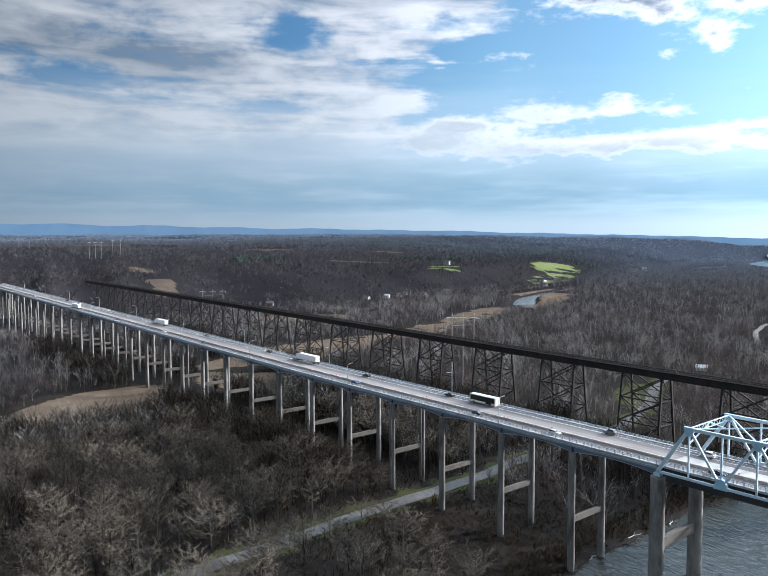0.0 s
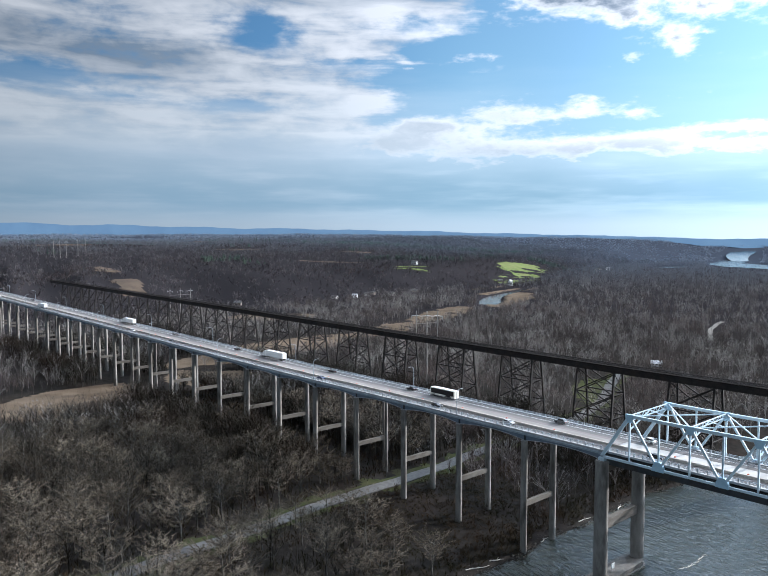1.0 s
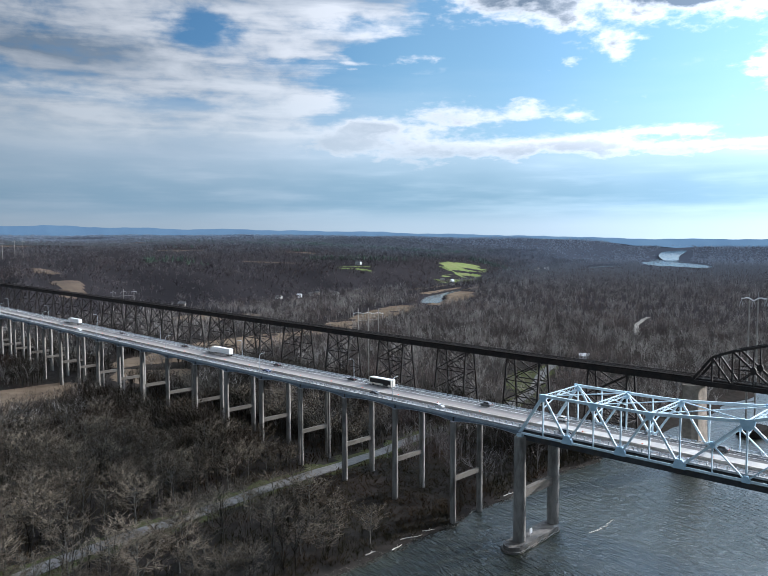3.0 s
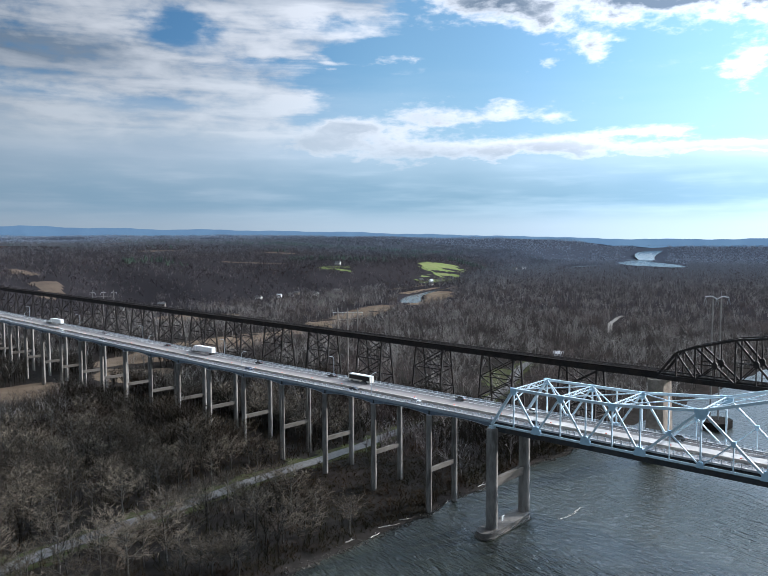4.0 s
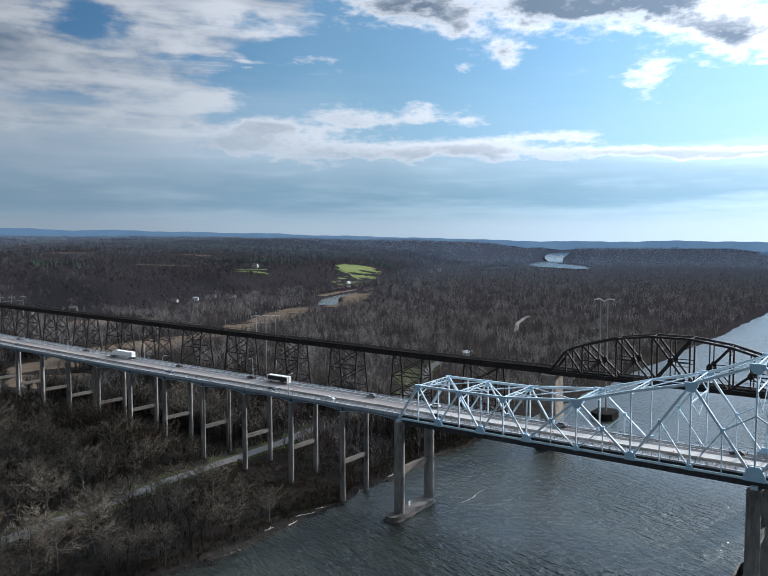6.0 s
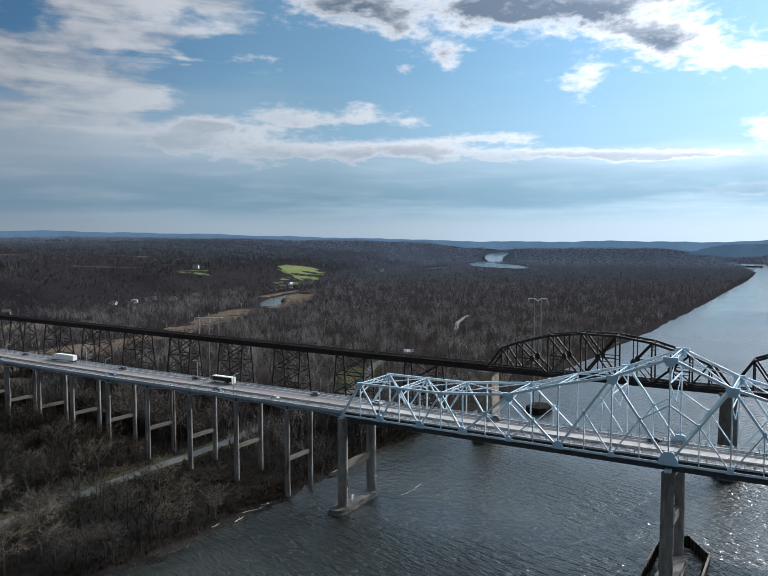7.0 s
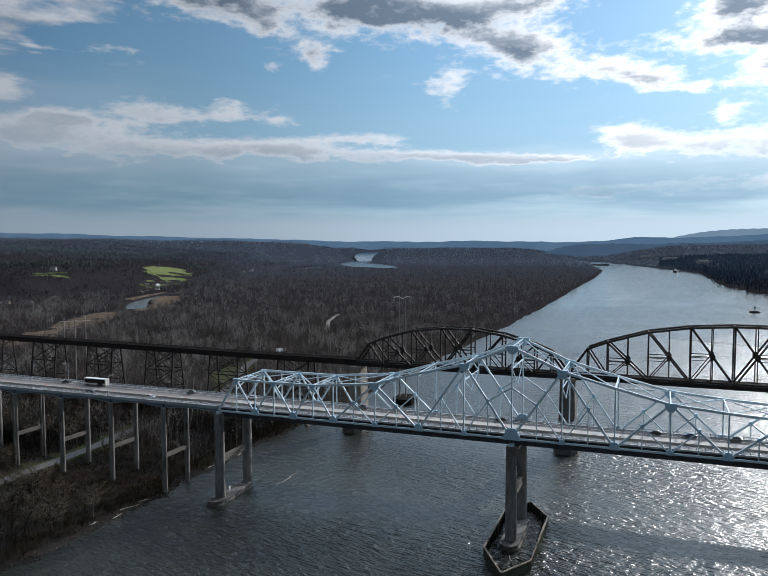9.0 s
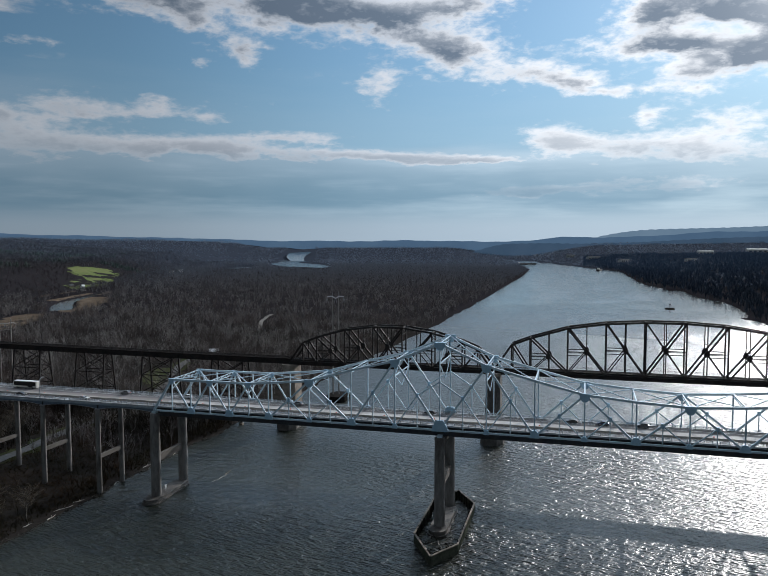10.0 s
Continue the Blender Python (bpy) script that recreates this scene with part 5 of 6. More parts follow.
def bare_tree(seed, height, spread, trunk_r, limbs, twigs_each, name_label):
    """A leafless tree: trunk with limbs, and a crown of branches and twigs."""
    r = random.Random(seed)
    root = thing("tree", (0, 0, 0), name_label, "tree", "bare trees on the river flat")
    tv, tf = [], []
    cp, cq, cr = [], [], []

    def put(v, f):
        n = len(tv)
        tv.extend(v)
        tf.extend([tuple(i + n for i in t) for t in f])

    lean = Vector((r.uniform(-1, 1), r.uniform(-1, 1), 0)) * height * 0.05
    trunk = [Vector((0, 0, -0.6))]
    for i in range(1, 7):
        t = i / 6
        trunk.append(Vector((lean.x * t * t + r.uniform(-0.2, 0.2), lean.y * t * t + r.uniform(-0.2, 0.2), height * 0.86 * t)))
    put(*limb(trunk, [trunk_r * (1.35 if i == 0 else (1 - 0.85 * i / 6)) for i in range(7)], 6))
    for i in range(limbs):
        t = 0.26 + 0.7 * (i + r.random()) / limbs
        k = min(5, int(t * 6))
        base = trunk[k].lerp(trunk[k + 1], t * 6 - k)
        ang = i * 2.4 + r.uniform(-0.5, 0.5)
        reach = spread * (1.2 - 0.9 * abs(t - 0.45)) * r.uniform(0.75, 1.15) * (0.55 if t > 0.85 else 1)
        rise = (height - base.z) * r.uniform(0.3, 0.85)
        tip = base + Vector((math.cos(ang) * reach, math.sin(ang) * reach, rise))
        path = [base]
        for j in range(1, 6):
            u = j / 5
            path.append(base.lerp(tip, u) + Vector((r.uniform(-1, 1), r.uniform(-1, 1), -0.6 + 0.9 * u)) * reach * 0.10 * math.sin(math.pi * min(u, 0.85)))
        thick = trunk_r * 0.42 * (1 - 0.5 * t)
        put(*limb(path, [thick * (1 - 0.85 * j / 5) for j in range(6)], 4))
        for j in range(9):
            u = 0.25 + 0.75 * j / 9
            k2 = min(4, int(u * 5))
            p = path[k2].lerp(path[k2 + 1], u * 5 - k2)
            a2 = ang + r.uniform(-1.7, 1.7)
            ln = reach * r.uniform(0.22, 0.5)
            q = p + Vector((math.cos(a2) * ln, math.sin(a2) * ln, ln * r.uniform(-0.1, 0.8)))
            cp.append(p), cq.append(q), cr.append(0.085)
            for _ in range(twigs_each):
                s = p.lerp(q, r.uniform(0.2, 1.0))
                a3 = a2 + r.uniform(-1.9, 1.9)
                l3 = ln * r.uniform(0.3, 0.7)
                cp.append(s), cq.append(s + Vector((math.cos(a3) * l3, math.sin(a3) * l3, l3 * r.uniform(-0.35, 0.9)))), cr.append(0.045)
    arrays_object("trunk", np.array([tuple(v) for v in tv]), np.array(tf), BARK, root)
    cp, cq, cr = np.array([tuple(p) for p in cp]), np.array([tuple(q) for q in cq]), np.array(cr)
    thin = cr < 0.06                                      # branches are round, the finest twigs flat slivers
    v, f = cone_faces(cp[~thin], cq[~thin], cr[~thin])
    v2, f2 = sliver_faces(cp[thin], cq[thin], cr[thin] * 1.8, np.random.RandomState(seed))
    v, f = np.concatenate([v, v2]), np.concatenate([f, f2 + len(v)])
    arrays_object("crown", v, f, TWIG, root)
    return root


def beside_road(x, y):
    """The thinned strip on the river side of the park road."""
    d = x - np.interp(y, [p[1] for p in ROAD], [p[0] for p in ROAD])
    return (d > -6) & (d < 30) & (y < 40) & (y > -104)


def open_bank(x, y):
    """Low shrubs only, between the park road and the shore beside the viaduct."""
    return (x > -112 + 5 * waves(x, y, 30, 45)) & (y > -30 + 8 * waves(x, y, 35, 46)) & (y < 66)


def plant_near_trees():
    kinds = [bare_tree(i, h, s, tr, n, tw, lab) for i, (h, s, tr, n, tw, lab) in enumerate((
        (18, 6.4, 0.36, 16, 7, "tall leafless tree with pale grey spreading limbs"), (16, 7.2, 0.34, 17, 7, "broad leafless tree with a rounded crown of grey twigs"),
        (20, 5.8, 0.38, 17, 6, "tall slender leafless tree with upswept grey limbs"), (13, 6.4, 0.28, 15, 7, "low leafless tree with a dense twiggy crown"),
        (16, 4.6, 0.26, 13, 6, "narrow young leafless tree with thin limbs"), (11, 5.2, 0.22, 13, 7, "small bushy leafless tree with many fine twigs")))]

    def ok(x, y):
        return woods_ok(x, y) & (road_distance(x, y) > 8.5) & ~open_bank(x, y)

    x, y, r = scatter(8000, -250, -28, -150, 60, 41, ok)
    chosen = []
    for a, b in zip(x, y):
        if beside_road(a, b) and r.uniform() > 0.72:
            continue
        gap = 6.4 + 2.2 * float(waves(a, b, 50, 51))
        if all((a - c) ** 2 + (b - d) ** 2 > gap * gap for c, d in chosen):
            chosen.append((a, b))
        if len(chosen) >= 300:
            break
    for i, (a, b) in enumerate(chosen):
        k = int(r.randint(0, len(kinds)))
        s = r.uniform(0.75, 1.15) * (0.92 if beside_road(a, b) or a > -60 else 1.05)
        m = pose(a, b, float(land(a, b)), r.uniform(-3, 3), r.uniform(-3, 3), r.uniform(0, 360)) @ Matrix.Scale(s, 4)
        if i < len(kinds):
            kinds[i].matrix_basis = m
        else:
            o = copy_thing(kinds[k], Matrix())
            o.matrix_basis = m
    return chosen


def wood_mesh(name, x, y, r, h0, h1, spread, trunk_w, branches, branch_w, twigs, twig_w, mat, label, group="woods", blades=False):
    """Many leafless trees in one mesh: trunk, upswept branches that fill a rounded crown, and twigs. Every tree has a shade of its own."""
    n = len(x)
    z = land(x, y)
    hs = r.uniform(h0, h1, n) * (1 + 0.16 * waves(x, y, 70, 91))
    base = np.stack([x, y, z - 0.5], 1)
    P_, Q_, R_ = [base], [base + np.stack([r.uniform(-1, 1, n), r.uniform(-1, 1, n), hs * 0.62], 1)], [np.full(n, trunk_w)]
    wide = spread * r.uniform(0.6, 1.15, n) * hs / h1
    for i in range(branches):
        a, e = r.uniform(0, 6.283, n), np.arcsin(r.uniform(0.05, 1.0, n))
        low = r.uniform(0.22, 0.55, n)
        p = base + np.stack([0 * x, 0 * x, hs * low], 1)
        q = base + np.stack([np.cos(a) * np.cos(e) * wide, np.sin(a) * np.cos(e) * wide, hs * (0.60 + 0.40 * np.sin(e))], 1)
        P_.append(p), Q_.append(q), R_.append(np.full(n, branch_w))
        for _ in range(twigs):
            u = r.uniform(0.4, 1, n)[:, None]
            s = p + (q - p) * u
            a2, l2 = a + r.uniform(-1.4, 1.4, n), wide * r.uniform(0.22, 0.5, n)
            P_.append(s), Q_.append(s + np.stack([np.cos(a2) * l2, np.sin(a2) * l2, l2 * r.uniform(0.0, 1.3, n)], 1)), R_.append(np.full(n, twig_w))
    shade = np.clip(0.45 + 0.26 * waves(x, y, 110, 93) + r.normal(0, 0.27, n), 0, 1)
    count = len(P_)
    P_, Q_, R_ = np.concatenate(P_), np.concatenate(Q_), np.concatenate(R_)
    v, f = sliver_faces(P_, Q_, R_, r) if blades else cone_faces(P_, Q_, R_)
    ob = arrays_object(name, v, f, mat)
    tone = ob.data.attributes.new("tone", "FLOAT", "POINT")
    tone.data.foreach_set("value", np.repeat(np.tile(shade, count), len(v) // len(P_)).astype(np.float32))
    return tagged(ob, label, group, kind="stuff")


def plant_woods():
    # the flat round the near trees and between the bridges
    def flat1(x, y):
        return woods_ok(x, y) & (road_distance(x, y) > 7) & (x < np.interp(y, SHORE_Y, SHORE_X) - 6)

    x, y, r = scatter(26000, -760, 10, -190, 640, 61, lambda a, b: flat1(a, b) & ((b > W + 6) | (a < -240)))
    xn, yn, rn = scatter(7000, -330, -30, -150, 128, 62, lambda a, b: flat1(a, b) & ~beside_road(a, b) & ~open_bank(a, b) & ((b > W + 6) | (a < -150) | (waves(a, b, 60, 57) > 0.1)))
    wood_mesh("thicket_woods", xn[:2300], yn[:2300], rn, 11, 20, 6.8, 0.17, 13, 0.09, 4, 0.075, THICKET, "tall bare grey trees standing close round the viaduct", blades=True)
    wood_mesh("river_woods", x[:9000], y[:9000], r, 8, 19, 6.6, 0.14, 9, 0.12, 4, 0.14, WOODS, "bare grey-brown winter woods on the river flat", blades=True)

    def belts(a, b):
        return woods_ok(a, b) & (road_distance(a, b) > 9) & (a < np.interp(b, SHORE_Y, SHORE_X) - 10) & (((b > 96) & (b < RY - 5)) | ((b > W + 4) & (b < W + 22) & (a < -130)) | ((b < -4) & (b > -24) & (a < -140)))

    x, y, r = scatter(16000, -620, -30, -30, 126, 66, lambda a, b: belts(a, b) & ~open_bank(a, b))
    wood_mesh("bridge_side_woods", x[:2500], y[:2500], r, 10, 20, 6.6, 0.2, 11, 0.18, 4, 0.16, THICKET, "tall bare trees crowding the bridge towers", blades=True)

    def flat2(x, y):
        return woods_ok(x, y) & (x < np.interp(y, SHORE_Y, SHORE_X) - 6) & (x > np.interp(y, FOOT_Y, FOOT_X) - 60)

    x, y, r = scatter(60000, -1250, 5, 620, 2600, 63, flat2)
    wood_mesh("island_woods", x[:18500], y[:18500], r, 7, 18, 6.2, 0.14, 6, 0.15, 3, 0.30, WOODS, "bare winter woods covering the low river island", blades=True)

    def hill(x, y):
        return woods_ok(x, y) & (x < np.interp(y, FOOT_Y, FOOT_X) + 40)

    x, y, r = scatter(110000, -2700, -720, -300, 2700, 65, hill)
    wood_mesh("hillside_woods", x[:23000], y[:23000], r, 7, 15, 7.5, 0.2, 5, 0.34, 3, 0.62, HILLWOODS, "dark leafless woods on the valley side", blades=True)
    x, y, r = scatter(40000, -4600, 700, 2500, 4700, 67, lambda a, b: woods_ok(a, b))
    wood_mesh("far_woods", x[:14500], y[:14500], r, 7, 14, 13, 0.5, 9, 1.0, 0, 0.5, FARWOODS, "distant woods tinted blue-grey with haze near the skyline", blades=True)
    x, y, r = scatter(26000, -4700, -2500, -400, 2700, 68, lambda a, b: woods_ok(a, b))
    wood_mesh("far_hill_woods", x[:10000], y[:10000], r, 7, 13, 13, 0.5, 9, 1.0, 0, 0.5, FARWOODS, "distant woods tinted blue-grey with haze on the plateau", blades=True)
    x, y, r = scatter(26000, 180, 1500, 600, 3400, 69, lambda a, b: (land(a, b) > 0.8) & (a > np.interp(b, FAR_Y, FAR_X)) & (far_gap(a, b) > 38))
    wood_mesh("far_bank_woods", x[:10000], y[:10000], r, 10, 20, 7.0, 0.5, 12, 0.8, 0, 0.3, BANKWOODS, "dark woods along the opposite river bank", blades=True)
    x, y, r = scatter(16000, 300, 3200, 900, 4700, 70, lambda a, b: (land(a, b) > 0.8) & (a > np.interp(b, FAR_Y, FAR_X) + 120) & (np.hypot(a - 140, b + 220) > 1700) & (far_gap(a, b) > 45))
    wood_mesh("far_bank_hill_woods", x[:7000], y[:7000], r, 7, 13, 13, 0.5, 9, 1.0, 0, 0.5, FARWOODS, "woods tinted blue-grey with haze on the hills past the opposite bank", blades=True)
    # shrubs and saplings under the trees

    def low(x, y):
        return (land(x, y) > 0.5) & (meadow_mask(x, y) < 0.15) & (road_distance(x, y) > 5.5) & (x < np.interp(y, SHORE_Y, SHORE_X) - 1.5)

    x, y, r = scatter(34000, -340, -22, -170, 150, 71, lambda a, b: low(a, b) & (~open_bank(a, b) | (waves(a, b, 16, 47) > 0.25)))
    wood_mesh("undergrowth", x[:13000], y[:13000], r, 1.0, 5.6, 2.4, 0.06, 7, 0.10, 1, 0.09, BRUSH, "tangled brown undergrowth and saplings", "undergrowth", blades=True)
    x, y, r = scatter(9000, -110, -24, -60, 80, 76, lambda a, b: low(a, b) & open_bank(a, b))
    wood_mesh("low_shrubs", x[:3600], y[:3600], r, 0.5, 1.9, 1.7, 0.04, 9, 0.06, 2, 0.05, BRUSH, "low reddish-brown shrubs on the open bank", "shrubs", blades=True)
    x, y, r = scatter(9000, -60, -10, -170, 150, 72, lambda a, b: (land(a, b) > 0.35) & (a > np.interp(b, SHORE_Y, SHORE_X) - 13))
    wood_mesh("shore_scrub", x[:4200], y[:4200], r, 0.8, 3.6, 1.9, 0.06, 8, 0.08, 2, 0.06, BRUSH, "grey-brown scrub along the water's edge", "scrub", blades=True)
    x, y, r = scatter(30000, -700, -260, -190, 640, 73, lambda a, b: (meadow_mask(a, b) > 0.0) & (land(a, b) > 0.6))
    wood_mesh("reeds", x[:9000], y[:9000], r, 0.8, 2.0, 1.0, 0.06, 3, 0.12, 0, 0.05, MEADOW, "dry tan reeds on the marsh meadow", "reeds")
    # pine stands
    x, y, r = scatter(26000, -2600, -1050, 300, 2600, 75, lambda a, b: (np.maximum.reduce([oval(a, b, -1225, 1110, 130, 45, 45), oval(a, b, -1330, 1500, 60, 40, 45), oval(a, b, -1150, 1600, 70, 45, 45), oval(a, b, -1890, 1690, 520, 90, 47), oval(a, b, -2350, 700, 420, 80, 70)]) + 0.5 * waves(a, b, 60, 77) > 0) | ((waves(a, b, 420, 78) + 0.6 * waves(a, b, 90, 79) > 1.55) & (a < -1250)) & (field_mask(a, b) < 0))
    n = min(2400, len(x))
    z = land(x[:n], y[:n])
    P_, Q_, R_ = [], [], []
    hh = r.uniform(5, 13, n)
    for lo, hi, w in ((0.0, 0.5, 3.6), (0.2, 0.7, 3.2), (0.42, 0.85, 2.6), (0.62, 1.0, 1.8)):
        P_.append(np.stack([x[:n], y[:n], z + hh * lo + 1], 1)), Q_.append(np.stack([x[:n], y[:n], z + hh * hi + 1], 1)), R_.append(np.full(n, w))
    v, f = cone_faces(np.concatenate(P_), np.concatenate(Q_), np.concatenate(R_), 6)
    tagged(arrays_object("pine_stand", v, f, PINE), "dark green pine stand above the fields", "pines", kind="stuff")


ribbon("road", ROAD, 7.0, ASPHALT, "narrow grey asphalt park road winding under the viaduct", "road")
ribbon("footpath", [(-101.8, -92), (-95, -97), (-88, -101), (-80, -102), (-70, -108)], 2.6, MEADOW, "pale gravel footpath leaving the park road", "path", 0.16)
ribbon("track", [(-199, 529), (-213, 560), (-227, 591), (-240, 622), (-248, 650), (-256, 676), (-260, 700)], 5.0, GRAVEL, "pale gravel track through the island woods", "track", 0.5)
drape("verge", lambda x, y: (road_distance(x, y) < 9 + 2.5 * waves(x, y, 25, 81)) & (road_distance(x, y) > 2.5), -200, -138, -70, 338, 2.0, VERGE, "mossy green grass verge beside the park road", "verge", 0.10)
drape("lawn", lambda x, y: oval(x, y, -152, 240, 42, 15, 118) + 0.2 * waves(x, y, 20, 83) > 0, -210, 180, -100, 300, 2.0, VERGE, "patch of green lawn beside the park road", "lawn", 0.14)
drape("meadow", lambda x, y: (meadow_mask(x, y) > 0) & (land(x, y) > 0.3), -900, -120, -220, 1040, 3.0, MEADOW, "flat tan marsh meadow with dry reeds", "meadow", 0.15)
drape("field", lambda x, y: (field_mask(x, y) > 0) | (field_mask(140 + (x - 140) * 1.025, -230 + (y + 230) * 1.025) > 0.1), -2500, 340, -800, 2000, 6.0, GRASS, "bright green farm fields on the valley side", "field", 0.4)
drape("stubble_field", lambda x, y: (stubble_mask(x, y) > 0), -2600, 340, -1100, 2000, 8.0, CUT, "dry tan stubble fields on the plateau", "field", 0.4)
drape("clearing", lambda x, y: (clearing_mask(x, y) > 0), -1400, 200, -920, 430, 6.0, CUT, "brown cut strip up the wooded hill", "clearing", 0.4)
plant_near_trees()
plant_woods()


# ------------------------------------------------------------ houses and poles
def house(x, y, w, d, h, turn, roof, wall):
    root = thing("house", (0, 0, 0), "small pale gabled house among the bare trees", "house", "houses in the valley")
    Mesh().box(-w / 2, -d / 2, -2, w / 2, d / 2, h).object("wall", wall, root)
    g = Mesh().prism([(-d / 2 - 0.5, h - 0.2), (0, h + d * 0.42), (d / 2 + 0.5, h - 0.2), (d / 2 + 0.5, h + 0.1), (0, h + d * 0.42 + 0.3), (-d / 2 - 0.5, h + 0.1)], "x", -w / 2 - 0.5, w / 2 + 0.5)
    g.object("roof", roof, root)
    Mesh().prism([(-d / 2, h), (0, h + d * 0.4), (d / 2, h)], "x", -w / 2 + 0.02, w / 2 - 0.02).object("gable", wall, root)
    for s in (-1, 1):
        for k in (-0.3, 0.05, 0.32):
            Mesh().box(k * w - 0.5, s * d / 2 - 0.05, 1.0, k * w + 0.5, s * d / 2 + 0.05, 2.4).object("window", GLASSY, root)
    Mesh().box(w * 0.2, -0.4, h, w * 0.2 + 0.8, 0.4, h + d * 0.55).object("chimney", STONE, root)
    root.matrix_basis = pose(x, y, float(land(x, y)), 0, 0, turn)


for i, (hx, hy, w, d, h, turn) in enumerate(HOUSES):
    house(hx, hy, w, d, h, turn, (ROOF, LIGHT_ROOF, ROOF, ROOF)[i % 4] if i != 5 else WHITE, (SIDING, WHITE, SIDING, STONE)[i % 4])


def warehouse(x, y, w, d, h, turn):
    root = thing("warehouse", (0, 0, 0), "low pale waterfront building on the opposite bank", "building", "buildings on the opposite bank")
    Mesh().box(-w / 2, -d / 2, -3, w / 2, d / 2, h).object("wall", SIDING, root)
    Mesh().prism([(-d / 2 - 0.6, h), (0, h + d * 0.14), (d / 2 + 0.6, h), (d / 2 + 0.6, h + 0.4), (0, h + d * 0.14 + 0.4), (-d / 2 - 0.6, h + 0.4)], "x", -w / 2 - 0.6, w / 2 + 0.6).object("roof", ROOF if w < 65 else SIDING, root)
    for k in range(4):
        Mesh().box(-w * 0.4 + k * w * 0.24, -d / 2 - 0.12, 0, -w * 0.4 + k * w * 0.24 + w * 0.12, -d / 2 + 0.1, h * 0.6).object("door", ROOF, root)
    root.matrix_basis = pose(x, y, float(land(x, y)) + 1, 0, 0, turn)


for wx, wy, ww, wd, wh, wt in YARDS:
    warehouse(wx, wy, ww, wd, wh, wt)


def pole_frame(x, y, z, h, width, n, turn, label):
    root = thing("power_pole", (0, 0, 0), label, "power pole", "power line poles")
    xs = [(-width / 2 + width * i / (n - 1)) for i in range(n)]
    for a in xs:
        Mesh().tube((a, 0, -1), (a, 0, h), 0.42, 0.30, 8).object("pole", POLE, root)
        Mesh().bar((a - 3.6, 0, h - 3.6), (a, 0, h - 3.0), 0.3, 0.35).object("cross_arm", WHITE, root)
        Mesh().bar((a, 0, h - 3.0), (a + 3.6, 0, h - 3.6), 0.3, 0.35).object("cross_arm", WHITE, root)
        for s in (-3.4, 3.4):
            Mesh().tube((a + s, 0, h - 3.6), (a + s, 0, h - 6.2), 0.16, 0.1, 6).object("insulator", STEEL, root)
    if n > 2:
        Mesh().bar((-width / 2, 0, h - 9.0), (width / 2, 0, h - 8.0), 0.3, 0.35).object("tie_bar", POLE, root)
    root.matrix_basis = pose(x, y, z, 0, 0, turn)


def river_poles(x, y, z, h):
    """Two very tall poles under a pair of curved arms with hanging insulators."""
    root = thing("power_pole", (0, 0, 0), "very tall paired power poles with curved arms in the river", "power pole", "power line poles")
    for a in (-2.1, 2.1):
        Mesh().tube((a, 0, 0), (a, 0, h - 2.0), 0.50, 0.30, 10).object("pole", POLE, root)
        Mesh().tube((a, 0, h - 2.0), (a, 0, h + 1.6), 0.12, 0.08, 6).object("finial", STEEL, root)
    for z0 in (14.0, 34.0):
        Mesh().bar((-2.1, 0, z0), (2.1, 0, z0), 0.25, 0.3).object("tie_bar", POLE, root)
    for s in (-1, 1):
        prev, arm = Vector((0.0, 0, h - 3.2)), Mesh()
        for i in range(1, 9):
            u = i / 8
            q = Vector((s * 6.2 * u, 0, h - 3.2 + 1.5 * math.sin(math.pi * min(u, 0.8)) + 0.5 * u))
            arm.tube(prev, q, 0.32, 0.30, 6)
            prev = q
        arm.object("curved_arm", WHITE, root, "pale curved steel arm")
    for a in (-6.0, 0.0, 6.0):
        for d in (-0.9, 0.9):
            Mesh().tube((a, 0, h - 2.4), (a + d, 0, h - 6.2), 0.14, 0.14, 6).object("insulator", STEEL, root)
    root.matrix_basis = pose(x, y, z, 0, 0, 20)


pole_frame(-765, 236, 6, 36, 26, 3, 60, "three tall grey power poles behind the railway")
pole_frame(-239, 165, 3, 53, 15, 3, 40, "three tall grey power poles above the bare woods")
river_poles(11.6, 209, 4.2, 72.0)
for px, py, ph, pw, pn in ((-1459, 308, 36, 24, 3), (-1497, 366, 38, 16, 2), (-1700, 150, 30, 40, 4), (-1720, 230, 30, 22, 2)):
    pole_frame(px, py, float(land(px, py)), ph, pw, pn, 65, "tall grey power poles on the wooded hill")
root = thing("pole_base", (11.6, 209, 0), "dark timber crib in the river under the power poles", "pole base")
Mesh().prism([(6.5, 203), (10, 199.5), (17, 199.5), (20, 203), (20, 215), (17, 218.5), (10, 218.5), (6.5, 215)], "z", -3, 4.2).object("crib", DARKWOOD, root)


# last reach of the backwater, tilted up to fit the camera's view
def far_water():
    vs, fs = [], []
    for i, r in enumerate(np.linspace(3560, 4840, 24)):
        z = max((r - 3700) / 1100, 0) * 38 + 0.5
        mid, wide = 112.2 - 0.25 * math.sin(r / 230), 0.64 + 0.16 * math.sin(r / 310)
        for s in (-1, 1):
            a = radians(mid + s * wide)
            vs.append((181 + r * math.cos(a), -275 + r * math.sin(a), z))
        if i:
            fs.append((2 * i - 2, 2 * i - 1, 2 * i + 1, 2 * i))
    tagged(Mesh().add(vs, fs).object("backdrop_far_water", WATER), "pale far reach of the backwater near the skyline", "backdrop", kind="structure")


far_water()


